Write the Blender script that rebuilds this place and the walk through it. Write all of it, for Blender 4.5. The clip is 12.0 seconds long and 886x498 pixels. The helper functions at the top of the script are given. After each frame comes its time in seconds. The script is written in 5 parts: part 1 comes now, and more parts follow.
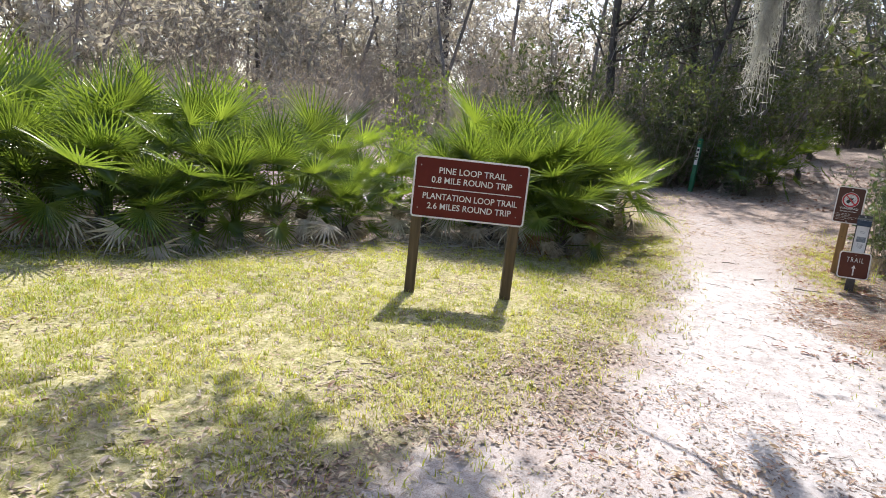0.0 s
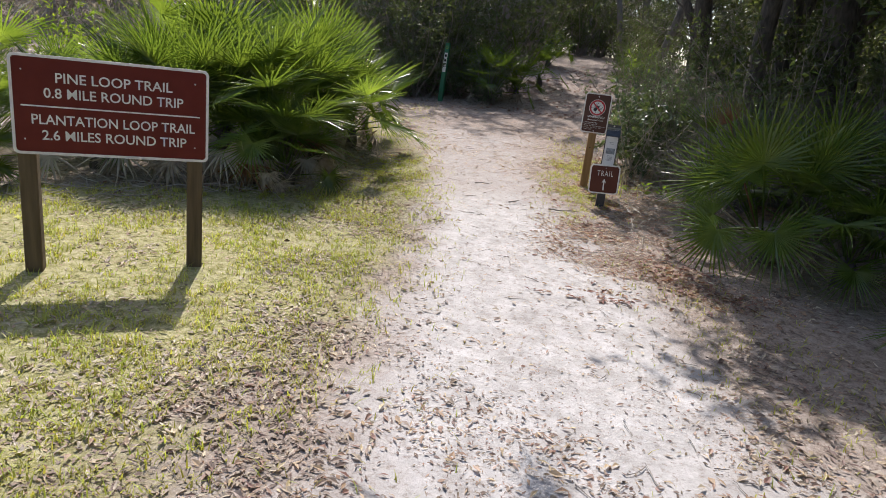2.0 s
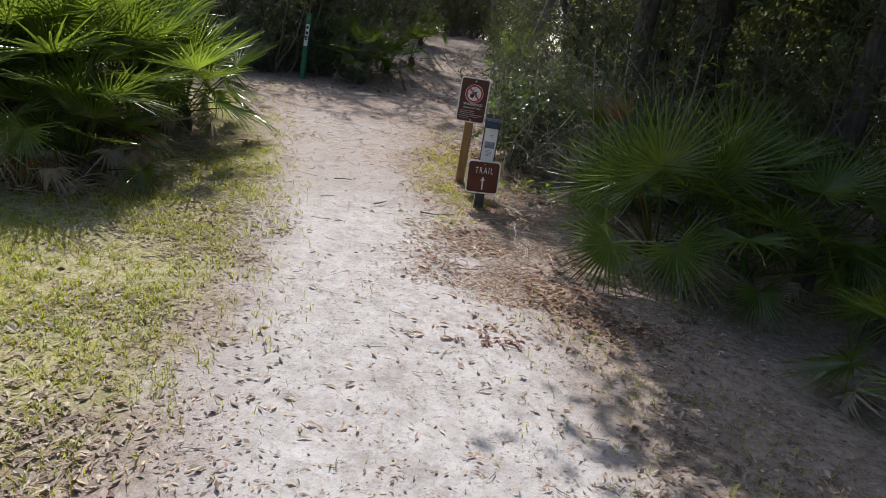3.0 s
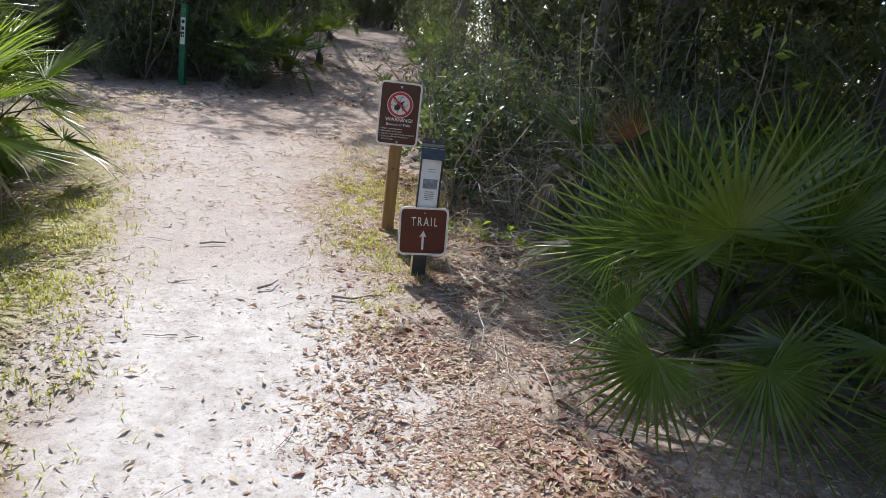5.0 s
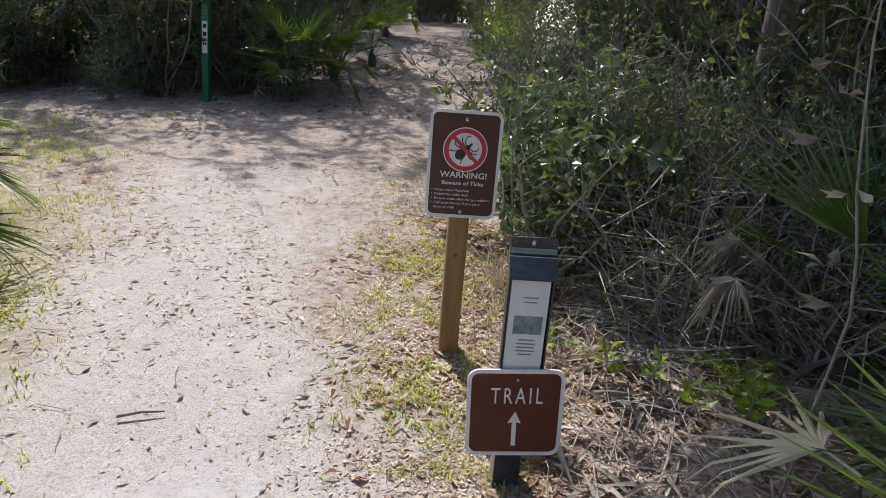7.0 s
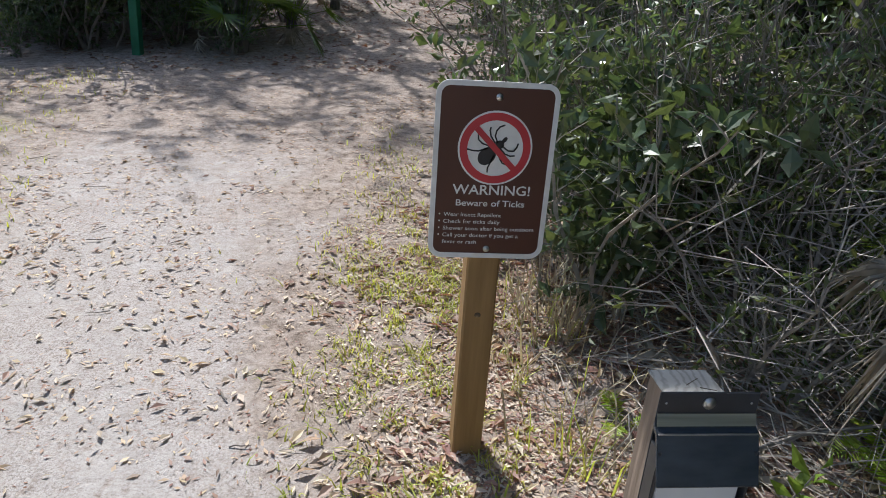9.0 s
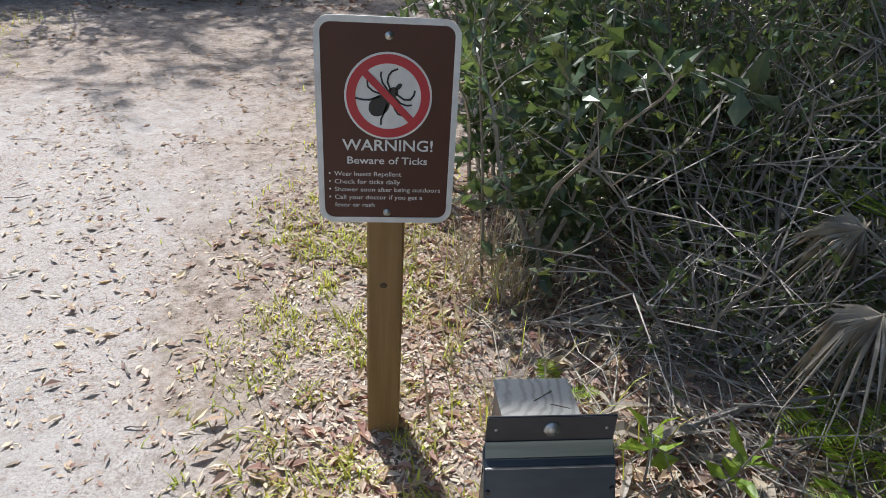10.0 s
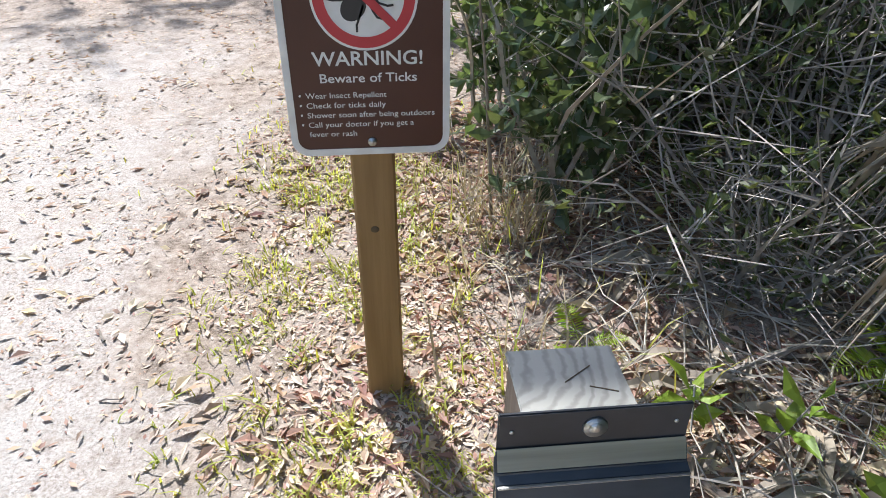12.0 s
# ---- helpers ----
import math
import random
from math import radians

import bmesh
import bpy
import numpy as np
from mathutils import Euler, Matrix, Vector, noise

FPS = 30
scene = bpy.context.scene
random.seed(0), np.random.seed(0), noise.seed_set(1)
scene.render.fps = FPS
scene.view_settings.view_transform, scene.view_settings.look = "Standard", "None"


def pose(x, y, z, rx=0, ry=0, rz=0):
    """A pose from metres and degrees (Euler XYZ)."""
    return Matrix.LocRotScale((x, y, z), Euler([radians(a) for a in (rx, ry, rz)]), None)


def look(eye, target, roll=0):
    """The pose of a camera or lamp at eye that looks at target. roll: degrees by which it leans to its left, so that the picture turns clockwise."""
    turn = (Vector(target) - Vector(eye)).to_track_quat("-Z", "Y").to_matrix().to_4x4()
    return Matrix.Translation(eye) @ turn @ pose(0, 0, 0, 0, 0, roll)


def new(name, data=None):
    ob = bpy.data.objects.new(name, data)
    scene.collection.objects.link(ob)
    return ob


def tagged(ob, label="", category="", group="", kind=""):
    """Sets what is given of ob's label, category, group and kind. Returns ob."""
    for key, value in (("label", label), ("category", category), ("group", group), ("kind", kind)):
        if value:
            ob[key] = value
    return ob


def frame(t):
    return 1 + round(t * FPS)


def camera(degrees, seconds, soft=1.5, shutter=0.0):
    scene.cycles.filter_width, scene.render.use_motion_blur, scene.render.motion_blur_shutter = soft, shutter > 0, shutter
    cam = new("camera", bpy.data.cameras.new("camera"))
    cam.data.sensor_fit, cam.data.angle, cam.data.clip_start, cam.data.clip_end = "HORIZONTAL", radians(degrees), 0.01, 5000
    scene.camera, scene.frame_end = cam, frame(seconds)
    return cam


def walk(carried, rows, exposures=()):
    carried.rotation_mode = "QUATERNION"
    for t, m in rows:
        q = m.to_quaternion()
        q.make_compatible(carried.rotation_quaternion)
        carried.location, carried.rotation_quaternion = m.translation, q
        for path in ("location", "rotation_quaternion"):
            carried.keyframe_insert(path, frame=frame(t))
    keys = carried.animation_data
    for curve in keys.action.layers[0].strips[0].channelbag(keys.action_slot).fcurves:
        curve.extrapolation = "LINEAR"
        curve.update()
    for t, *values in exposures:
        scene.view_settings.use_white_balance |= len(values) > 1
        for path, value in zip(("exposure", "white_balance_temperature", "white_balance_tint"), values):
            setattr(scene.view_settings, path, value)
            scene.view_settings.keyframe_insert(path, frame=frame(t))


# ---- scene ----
cam = camera(69.6, 12.0, soft=0.9)
PATH = [
    (0, (0.114, -0.262, 1.681), (-0.896, 1.425, 1.309), 6.3),
    (0.5, (-0.072, 0.028, 1.679), (-0.964, 1.771, 1.273), 7.2),
    (1, (-0.126, 0.471, 1.748), (-0.961, 2.239, 1.327), 6.6),
    (1.5, (-0.179, 0.887, 1.704), (-0.869, 2.71, 1.254), 6.6),
    (2, (-0.111, 1.357, 1.626), (-0.411, 3.256, 1.073), 6.8),
    (2.5, (-0.089, 1.891, 1.631), (-0.188, 3.813, 1.087), 8.0),
    (3, (-0.11, 2.426, 1.627), (-0.019, 4.343, 1.066), 9.4),
    (3.5, (-0.031, 2.962, 1.658), (0.209, 4.868, 1.102), 8.4),
    (3.7, (-0.035, 3.162, 1.646), (0.215, 5.068, 1.092), 8.2),
    (5.3, (-0.071, 4.838, 1.665), (0.249, 6.733, 1.113), 7.2),
    (5.5, (-0.006, 5.096, 1.651), (0.302, 6.987, 1.076), 6.9),
    (6, (0.061, 5.593, 1.692), (0.269, 7.485, 1.078), 5.8),
    (6.5, (0.023, 6.063, 1.731), (0.219, 7.954, 1.112), 5.8),
    (7, (0.061, 6.52, 1.739), (0.166, 8.427, 1.145), 4.4),
    (7.2, (0.046, 6.737, 1.738), (0.118, 8.629, 1.094), 4.8),
    (8.8, (-0.001, 7.571, 1.682), (0.155, 9.428, 0.955), 3.0),
    (9, (-0.009, 7.648, 1.696), (0.188, 9.495, 0.954), 3.7),
    (9.5, (0.146, 7.739, 1.681), (0.378, 9.563, 0.896), 3.9),
    (10, (0.25, 7.827, 1.675), (0.453, 9.603, 0.777), 3.3),
    (10.5, (0.233, 7.915, 1.619), (0.515, 9.657, 0.678), 4.6),
    (11, (0.299, 7.933, 1.506), (0.536, 9.665, 0.535), 2.4),
    (11.5, (0.28, 7.987, 1.534), (0.477, 9.701, 0.523), 0.5),
    (12, (0.296, 8.022, 1.554), (0.458, 9.715, 0.501), 0.1),
]
walk(cam, [(t, look(eye, target, roll)) for t, eye, target, roll in PATH], [(0.0, 0.92, 6500, 15), (1.0, 0.72, 6500, 15), (1.5, 0.66, 6500, 15), (2.5, 0.3, 6480, 13), (3.5, 0.2, 6420, 13), (5.5, 0.76, 6250, 12), (6.5, 0.65, 6250, 12), (9.0, 0.56, 6080, 10), (9.5, 0.6, 6080, 9), (10.5, 0.86, 6080, 9), (12.0, 1.16, 6080, 9)])

# ---- light ----
SUN_TO = Vector((-0.212, 0.562, 0.800)).normalized()
world = bpy.data.worlds.new("sky_world")
scene.world = world
world.use_nodes = True
wn = world.node_tree.nodes
sky = wn.new("ShaderNodeTexSky")
sky.sky_type = "NISHITA"
sky.sun_disc = False
sky.sun_elevation = radians(53.3)
sky.sun_rotation = radians(-20.7)
sky.dust_density = 2.0
wn["Background"].inputs["Strength"].default_value = 0.15
world.node_tree.links.new(sky.outputs["Color"], wn["Background"].inputs["Color"])
sun_data = bpy.data.lights.new("sun", "SUN")
sun_data.energy = 4.2
sun_data.angle = radians(0.5)
sun_data.color = (1.0, 0.955, 0.91)
sun = new("sun", sun_data)
sun.matrix_world = look(SUN_TO * 60, (0, 0, 0))

# ---- materials ----


def mat(name, a, b, scale=20.0, rough=0.6, bump=0.2, bump_scale=None, through_light=0.0, metal=0.0, spec=0.5, vary=0.0, stretch=(1, 1, 1), glow_tint=None):
    """Two colours mixed by noise at two scales, fine relief, an optional share of light let through, and a spread from object to object."""
    m = bpy.data.materials.new(name)
    m.use_nodes = True
    nt = m.node_tree
    n, l = nt.nodes, nt.links
    p = n["Principled BSDF"]
    tc = n.new("ShaderNodeTexCoord")
    mp = n.new("ShaderNodeMapping")
    mp.inputs["Scale"].default_value = stretch
    l.new(tc.outputs["Object"], mp.inputs["Vector"])
    n1 = n.new("ShaderNodeTexNoise")
    n1.inputs["Scale"].default_value = scale
    n1.inputs["Detail"].default_value = 6
    n2 = n.new("ShaderNodeTexNoise")
    n2.inputs["Scale"].default_value = scale * 0.13
    n2.inputs["Detail"].default_value = 3
    for k in (n1, n2):
        l.new(mp.outputs["Vector"], k.inputs["Vector"])
    add = n.new("ShaderNodeMath")
    add.operation = "MULTIPLY_ADD"
    add.inputs[1].default_value = 0.6
    l.new(n1.outputs["Fac"], add.inputs[0])
    half = n.new("ShaderNodeMath")
    half.operation = "MULTIPLY"
    half.inputs[1].default_value = 0.5
    l.new(n2.outputs["Fac"], half.inputs[0])
    l.new(half.outputs[0], add.inputs[2])
    rmp = n.new("ShaderNodeValToRGB")
    rmp.color_ramp.elements[0].position, rmp.color_ramp.elements[1].position = 0.38, 0.72
    rmp.color_ramp.elements[0].color, rmp.color_ramp.elements[1].color = (*a, 1), (*b, 1)
    l.new(add.outputs[0], rmp.inputs["Fac"])
    col = rmp.outputs["Color"]
    if vary:
        geo, info, hs = n.new("ShaderNodeNewGeometry"), n.new("ShaderNodeObjectInfo"), n.new("ShaderNodeHueSaturation")
        s = n.new("ShaderNodeMath")
        s.operation = "ADD"
        l.new(geo.outputs["Random Per Island"], s.inputs[0])
        l.new(info.outputs["Random"], s.inputs[1])
        v = n.new("ShaderNodeMapRange")
        v.inputs["From Max"].default_value = 2.0
        v.inputs["To Min"].default_value, v.inputs["To Max"].default_value = 1 - vary, 1 + vary
        l.new(s.outputs[0], v.inputs["Value"])
        l.new(v.outputs[0], hs.inputs["Value"])
        h = n.new("ShaderNodeMapRange")
        h.inputs["To Min"].default_value, h.inputs["To Max"].default_value = 0.5 - 0.06 * vary, 0.5 + 0.06 * vary
        l.new(geo.outputs["Random Per Island"], h.inputs["Value"])
        l.new(h.outputs[0], hs.inputs["Hue"])
        l.new(col, hs.inputs["Color"])
        col = hs.outputs["Color"]
    l.new(col, p.inputs["Base Color"])
    p.inputs["Roughness"].default_value = rough
    p.inputs["Metallic"].default_value = metal
    p.inputs["Specular IOR Level"].default_value = spec
    if bump:
        bp = n.new("ShaderNodeBump")
        bp.inputs["Strength"].default_value = bump
        bp.inputs["Distance"].default_value = 0.01
        nb = n1
        if bump_scale:
            nb = n.new("ShaderNodeTexNoise")
            nb.inputs["Scale"].default_value = bump_scale
            nb.inputs["Detail"].default_value = 5
            l.new(mp.outputs["Vector"], nb.inputs["Vector"])
        l.new(nb.outputs["Fac"], bp.inputs["Height"])
        l.new(bp.outputs["Normal"], p.inputs["Normal"])
    if through_light:
        tr, mix = n.new("ShaderNodeBsdfTranslucent"), n.new("ShaderNodeMixShader")
        tint = n.new("ShaderNodeMix")
        tint.data_type, tint.blend_type = "RGBA", "MULTIPLY"
        tint.inputs["Factor"].default_value = 1.0
        l.new(col, tint.inputs["A"])
        tint.inputs["B"].default_value = (*(glow_tint or (1.6, 1.5, 0.7)), 1)
        l.new(tint.outputs["Result"], tr.inputs["Color"])
        mix.inputs["Fac"].default_value = through_light
        l.new(p.outputs["BSDF"], mix.inputs[1])
        l.new(tr.outputs["BSDF"], mix.inputs[2])
        l.new(mix.outputs[0], n["Material Output"].inputs["Surface"])
    return m


M_SIGN = mat("brown_sign_paint", (0.105, 0.013, 0.009), (0.140, 0.021, 0.014), 9, 0.55, 0.05, spec=0.22)
M_PLATE = mat("faded_brown_plate_paint", (0.085, 0.022, 0.012), (0.120, 0.034, 0.019), 9, 0.5, 0.05, spec=0.3)
M_WARN = mat("dark_brown_sign_film", (0.072, 0.027, 0.017), (0.088, 0.034, 0.022), 7, 0.42, 0.02, spec=0.35)
M_WHITE = mat("white_sign_film", (0.62, 0.60, 0.57), (0.78, 0.77, 0.74), 30, 0.45, 0.03)
M_RED = mat("red_sign_film", (0.42, 0.025, 0.035), (0.50, 0.035, 0.045), 20, 0.4, 0.02)
M_BLACK = mat("black_print", (0.008, 0.008, 0.009), (0.02, 0.02, 0.022), 20, 0.4, 0.02)
M_ALU = mat("grey_bolt_metal", (0.42, 0.41, 0.40), (0.6, 0.59, 0.57), 60, 0.38, 0.1, metal=0.9)
M_POST_DARK = mat("weathered_dark_timber", (0.055, 0.038, 0.020), (0.14, 0.10, 0.055), 40, 0.85, 0.5, stretch=(1, 1, 0.08))
M_POST_NEW = mat("treated_pine", (0.22, 0.125, 0.042), (0.36, 0.22, 0.085), 38, 0.7, 0.35, stretch=(1, 1, 0.06))
M_POST_GREY = mat("bleached_timber_side", (0.17, 0.125, 0.09), (0.34, 0.26, 0.195), 45, 0.85, 0.5, stretch=(1, 1, 0.06))
M_PLASTIC = mat("black_plastic", (0.018, 0.021, 0.026), (0.042, 0.047, 0.056), 25, 0.3, 0.06, spec=0.5)
# bluer, partly paler than M_PLASTIC: reflected sky put into the lid colour
M_LID = mat("sky_toned_plastic", (0.016, 0.021, 0.029), (0.052, 0.062, 0.075), 45, 0.26, 0.05, spec=0.6, stretch=(0.35, 1, 1))
# olive-grey of the reflection painted onto the black leaflet box
M_REFLECTION = mat("painted_olive_reflection", (0.10, 0.10, 0.07), (0.30, 0.29, 0.22), 30, 0.25, 0.03, spec=0.9, stretch=(0.1, 1, 3))
M_PAPER = mat("printed_paper", (0.62, 0.64, 0.65), (0.74, 0.75, 0.75), 14, 0.5, 0.02)
M_PHOTO = mat("grey_photo_print", (0.05, 0.07, 0.09), (0.30, 0.34, 0.38), 40, 0.5, 0.0)
M_GREEN = mat("green_marker_paint", (0.010, 0.11, 0.05), (0.016, 0.17, 0.08), 15, 0.45, 0.05)
M_FROND = mat("palmetto_frond", (0.060, 0.105, 0.026), (0.150, 0.215, 0.055), 7, 0.27, 0.12, spec=0.75, through_light=0.55, vary=0.55, glow_tint=(1.75, 1.6, 0.6))
M_FROND_DEAD = mat("dead_frond", (0.17, 0.135, 0.10), (0.40, 0.355, 0.285), 16, 0.75, 0.3, through_light=0.15, vary=0.3, glow_tint=(1, 0.85, 0.6))
M_FROND_RUST = mat("rust_brown_frond", (0.12, 0.055, 0.024), (0.24, 0.115, 0.050), 16, 0.7, 0.3, through_light=0.22, vary=0.2, glow_tint=(1.2, 0.85, 0.5))
M_STALK = mat("palmetto_stalk", (0.12, 0.15, 0.04), (0.26, 0.25, 0.10), 30, 0.5, 0.1, through_light=0.0)
# distance haze is put into this pale grey-green leaf colour
M_LEAF_HAZE = mat("haze_paled_leaf", (0.36, 0.345, 0.305), (0.56, 0.54, 0.49), 3, 0.6, 0.1, through_light=0.5, vary=0.45, glow_tint=(1.1, 1.05, 0.85))
M_LEAF = mat("shrub_leaf", (0.060, 0.098, 0.048), (0.135, 0.178, 0.095), 14, 0.36, 0.1, through_light=0.32, vary=0.45)
M_LEAF_DARK = mat("oak_leaf", (0.055, 0.084, 0.036), (0.125, 0.152, 0.075), 14, 0.44, 0.1, through_light=0.44, vary=0.4)
M_LEAF_LIGHT = mat("young_leaf", (0.15, 0.24, 0.03), (0.28, 0.38, 0.06), 14, 0.4, 0.08, through_light=0.42, vary=0.25)
M_LEAF_GREY = mat("dry_grey_leaf", (0.20, 0.175, 0.14), (0.36, 0.32, 0.26), 14, 0.6, 0.1, through_light=0.45, vary=0.35, glow_tint=(1, 0.95, 0.8))
# paler oak leaf for far trees: dust, plus haze and glints in the colour
M_LEAF_EDGE = mat("dust_and_haze_oak_leaf", (0.075, 0.095, 0.060), (0.155, 0.175, 0.125), 14, 0.4, 0.1, through_light=0.42, vary=0.5, glow_tint=(1.3, 1.25, 0.85))
M_TWIG = mat("grey_twig_bark", (0.14, 0.12, 0.10), (0.30, 0.265, 0.23), 30, 0.85, 0.3, vary=0.25)
M_BRUSH = mat("pale_grey_brushwood", (0.22, 0.20, 0.18), (0.42, 0.385, 0.35), 20, 0.85, 0.3, vary=0.25)
# dry frond, paler than M_FROND_DEAD because sun sheen is in the colour
M_FROND_PALE = mat("sheen_paled_dry_frond", (0.28, 0.245, 0.19), (0.52, 0.48, 0.40), 14, 0.5, 0.2, spec=0.6, through_light=0.25, vary=0.3, glow_tint=(1, 0.92, 0.75))
M_TWIG_PALE = mat("bleached_dead_twig", (0.26, 0.23, 0.19), (0.48, 0.44, 0.38), 30, 0.8, 0.3, vary=0.3)
M_BARK_GREY = mat("grey_slender_bark", (0.11, 0.10, 0.09), (0.26, 0.24, 0.22), 18, 0.9, 0.6, stretch=(1, 1, 0.3))
M_BARK = mat("oak_bark", (0.035, 0.030, 0.026), (0.15, 0.13, 0.11), 22, 0.92, 1.0, stretch=(1, 1, 0.3))
M_MOSS = mat("spanish_moss", (0.55, 0.55, 0.52), (0.74, 0.74, 0.70), 20, 0.8, 0.2, through_light=0.45, vary=0.25, glow_tint=(1, 1, 0.92))
M_GRASS = mat("grass_blade", (0.25, 0.30, 0.05), (0.52, 0.52, 0.15), 12, 0.5, 0.05, through_light=0.5, vary=0.45, glow_tint=(1.4, 1.35, 0.7))
M_STRAW = mat("dry_straw", (0.36, 0.30, 0.19), (0.58, 0.51, 0.36), 12, 0.65, 0.1, through_light=0.2, vary=0.4, glow_tint=(1, 0.9, 0.7))
M_LITTER_RUST = mat("reddish_fallen_leaf", (0.18, 0.095, 0.066), (0.38, 0.25, 0.18), 5, 0.55, 0.2, through_light=0.25, vary=0.5, glow_tint=(1.2, 0.75, 0.45))
M_LITTER = mat("fallen_leaf", (0.30, 0.20, 0.13), (0.56, 0.46, 0.35), 5, 0.6, 0.2, through_light=0.25, vary=0.6, glow_tint=(1.1, 0.8, 0.5))
M_LITTER_PALE = mat("bleached_fallen_leaf", (0.34, 0.27, 0.20), (0.58, 0.51, 0.42), 5, 0.65, 0.2, through_light=0.2, vary=0.4, glow_tint=(1, 0.9, 0.7))
M_LITTER_DARK = mat("dark_fallen_leaf", (0.10, 0.07, 0.05), (0.26, 0.19, 0.14), 10, 0.65, 0.2, vary=0.5)
M_FERN = mat("fern_leaf", (0.20, 0.30, 0.03), (0.34, 0.44, 0.07), 14, 0.5, 0.05, through_light=0.45, vary=0.25)

# ---- helpers for meshes ----


def mesh_of(name, verts, faces, material, smooth=False):
    me = bpy.data.meshes.new(name)
    me.from_pydata([tuple(v) for v in verts], [], [tuple(f) for f in faces])
    me.materials.append(material)
    if smooth:
        me.polygons.foreach_set("use_smooth", [True] * len(me.polygons))
    me.update()
    return me


def put(name, me, parent=None, m=None, label=""):
    ob = new(name, me)
    if parent:
        ob.parent = parent
    if m is not None:
        ob.matrix_basis = m
    return tagged(ob, label)


def thing(name, m, label, category, group="", kind=""):
    ob = new(name)
    ob.empty_display_size = 0.05
    ob.matrix_basis = m
    return tagged(ob, label, category, group, kind)


def part(name, bm, material, parent, label="", m=None, smooth=False):
    me = bpy.data.meshes.new(name)
    bm.to_mesh(me)
    bm.free()
    me.materials.append(material)
    if smooth:
        me.polygons.foreach_set("use_smooth", [True] * len(me.polygons))
    return put(name, me, parent, m, label)


def box_bm(x0, x1, y0, y1, z0, z1, bevel=0.004):
    bm = bmesh.new()
    bmesh.ops.create_cube(bm, size=1)
    for v in bm.verts:
        v.co = Vector(((x0 + x1) / 2 + v.co.x * (x1 - x0), (y0 + y1) / 2 + v.co.y * (y1 - y0), (z0 + z1) / 2 + v.co.z * (z1 - z0)))
    if bevel:
        bmesh.ops.bevel(bm, geom=bm.edges[:], offset=bevel, segments=2, affect="EDGES")
    return bm


def rounded(w, h, r, steps=6):
    pts = []
    for cx, cz, a0 in ((w / 2 - r, h / 2 - r, 0), (-w / 2 + r, h / 2 - r, 90), (-w / 2 + r, -h / 2 + r, 180), (w / 2 - r, -h / 2 + r, 270)):
        for k in range(steps + 1):
            a = radians(a0 + 90 * k / steps)
            pts.append((cx + r * math.cos(a), cz + r * math.sin(a)))
    return pts


def circle(r, n=48, cx=0.0, cz=0.0, sx=1.0, sz=1.0, turn=0.0):
    out = []
    for k in range(n):
        a = 2 * math.pi * k / n
        x, z = r * sx * math.cos(a), r * sz * math.sin(a)
        out.append((cx + x * math.cos(turn) - z * math.sin(turn), cz + x * math.sin(turn) + z * math.cos(turn)))
    return out


def slab(pts, y0, y1):
    """A flat plate with the outline pts (x, z) from y0 (front) to y1."""
    bm = bmesh.new()
    a = [bm.verts.new((x, y0, z)) for x, z in pts]
    b = [bm.verts.new((x, y1, z)) for x, z in pts]
    bm.faces.new(a)
    bm.faces.new(b[::-1])
    for i in range(len(pts)):
        j = (i + 1) % len(pts)
        bm.faces.new((a[i], b[i], b[j], a[j]))
    bmesh.ops.recalc_face_normals(bm, faces=bm.faces)
    return bm


def ring(outer, inner, y0, y1):
    """A flat band between two outlines with as many points."""
    bm = bmesh.new()
    n = len(outer)
    rows = [[bm.verts.new((x, y, z)) for x, z in pts] for pts, y in ((outer, y0), (inner, y0), (inner, y1), (outer, y1))]
    for k in range(4):
        for i in range(n):
            j = (i + 1) % n
            bm.faces.new((rows[k][i], rows[k][j], rows[(k + 1) % 4][j], rows[(k + 1) % 4][i]))
    bmesh.ops.recalc_face_normals(bm, faces=bm.faces)
    return bm


def words(name, body, width, cap, x, z, y, material, parent, bold=0.0, left=False, space=1.0):
    """Raised lettering on a plate: its width, its capital height and its middle (or left end)."""
    cu = bpy.data.curves.new(name, "FONT")
    cu.body, cu.size, cu.extrude, cu.offset, cu.resolution_u = body, 1.0, 0.0, bold, 3
    cu.space_character = space
    tmp = new(name, cu)
    me = bpy.data.meshes.new_from_object(tmp.evaluated_get(bpy.context.evaluated_depsgraph_get()))
    bpy.data.objects.remove(tmp)
    co = np.empty(len(me.vertices) * 3, dtype=np.float32)
    me.vertices.foreach_get("co", co)
    co = co.reshape(-1, 3)
    x0, x1 = co[:, 0].min(), co[:, 0].max()
    sx = width / (x1 - x0)
    sz = cap / 0.70
    co[:, 0] = (co[:, 0] - (x0 if left else (x0 + x1) / 2)) * sx
    co[:, 1] = co[:, 1] * sz - cap / 2
    out = np.stack([co[:, 0] + x, np.full(len(co), y), co[:, 1] + z], 1)
    me.vertices.foreach_set("co", out.astype(np.float32).ravel())
    me.materials.clear()
    me.materials.append(material)
    me.update()
    return put(name, me, parent)


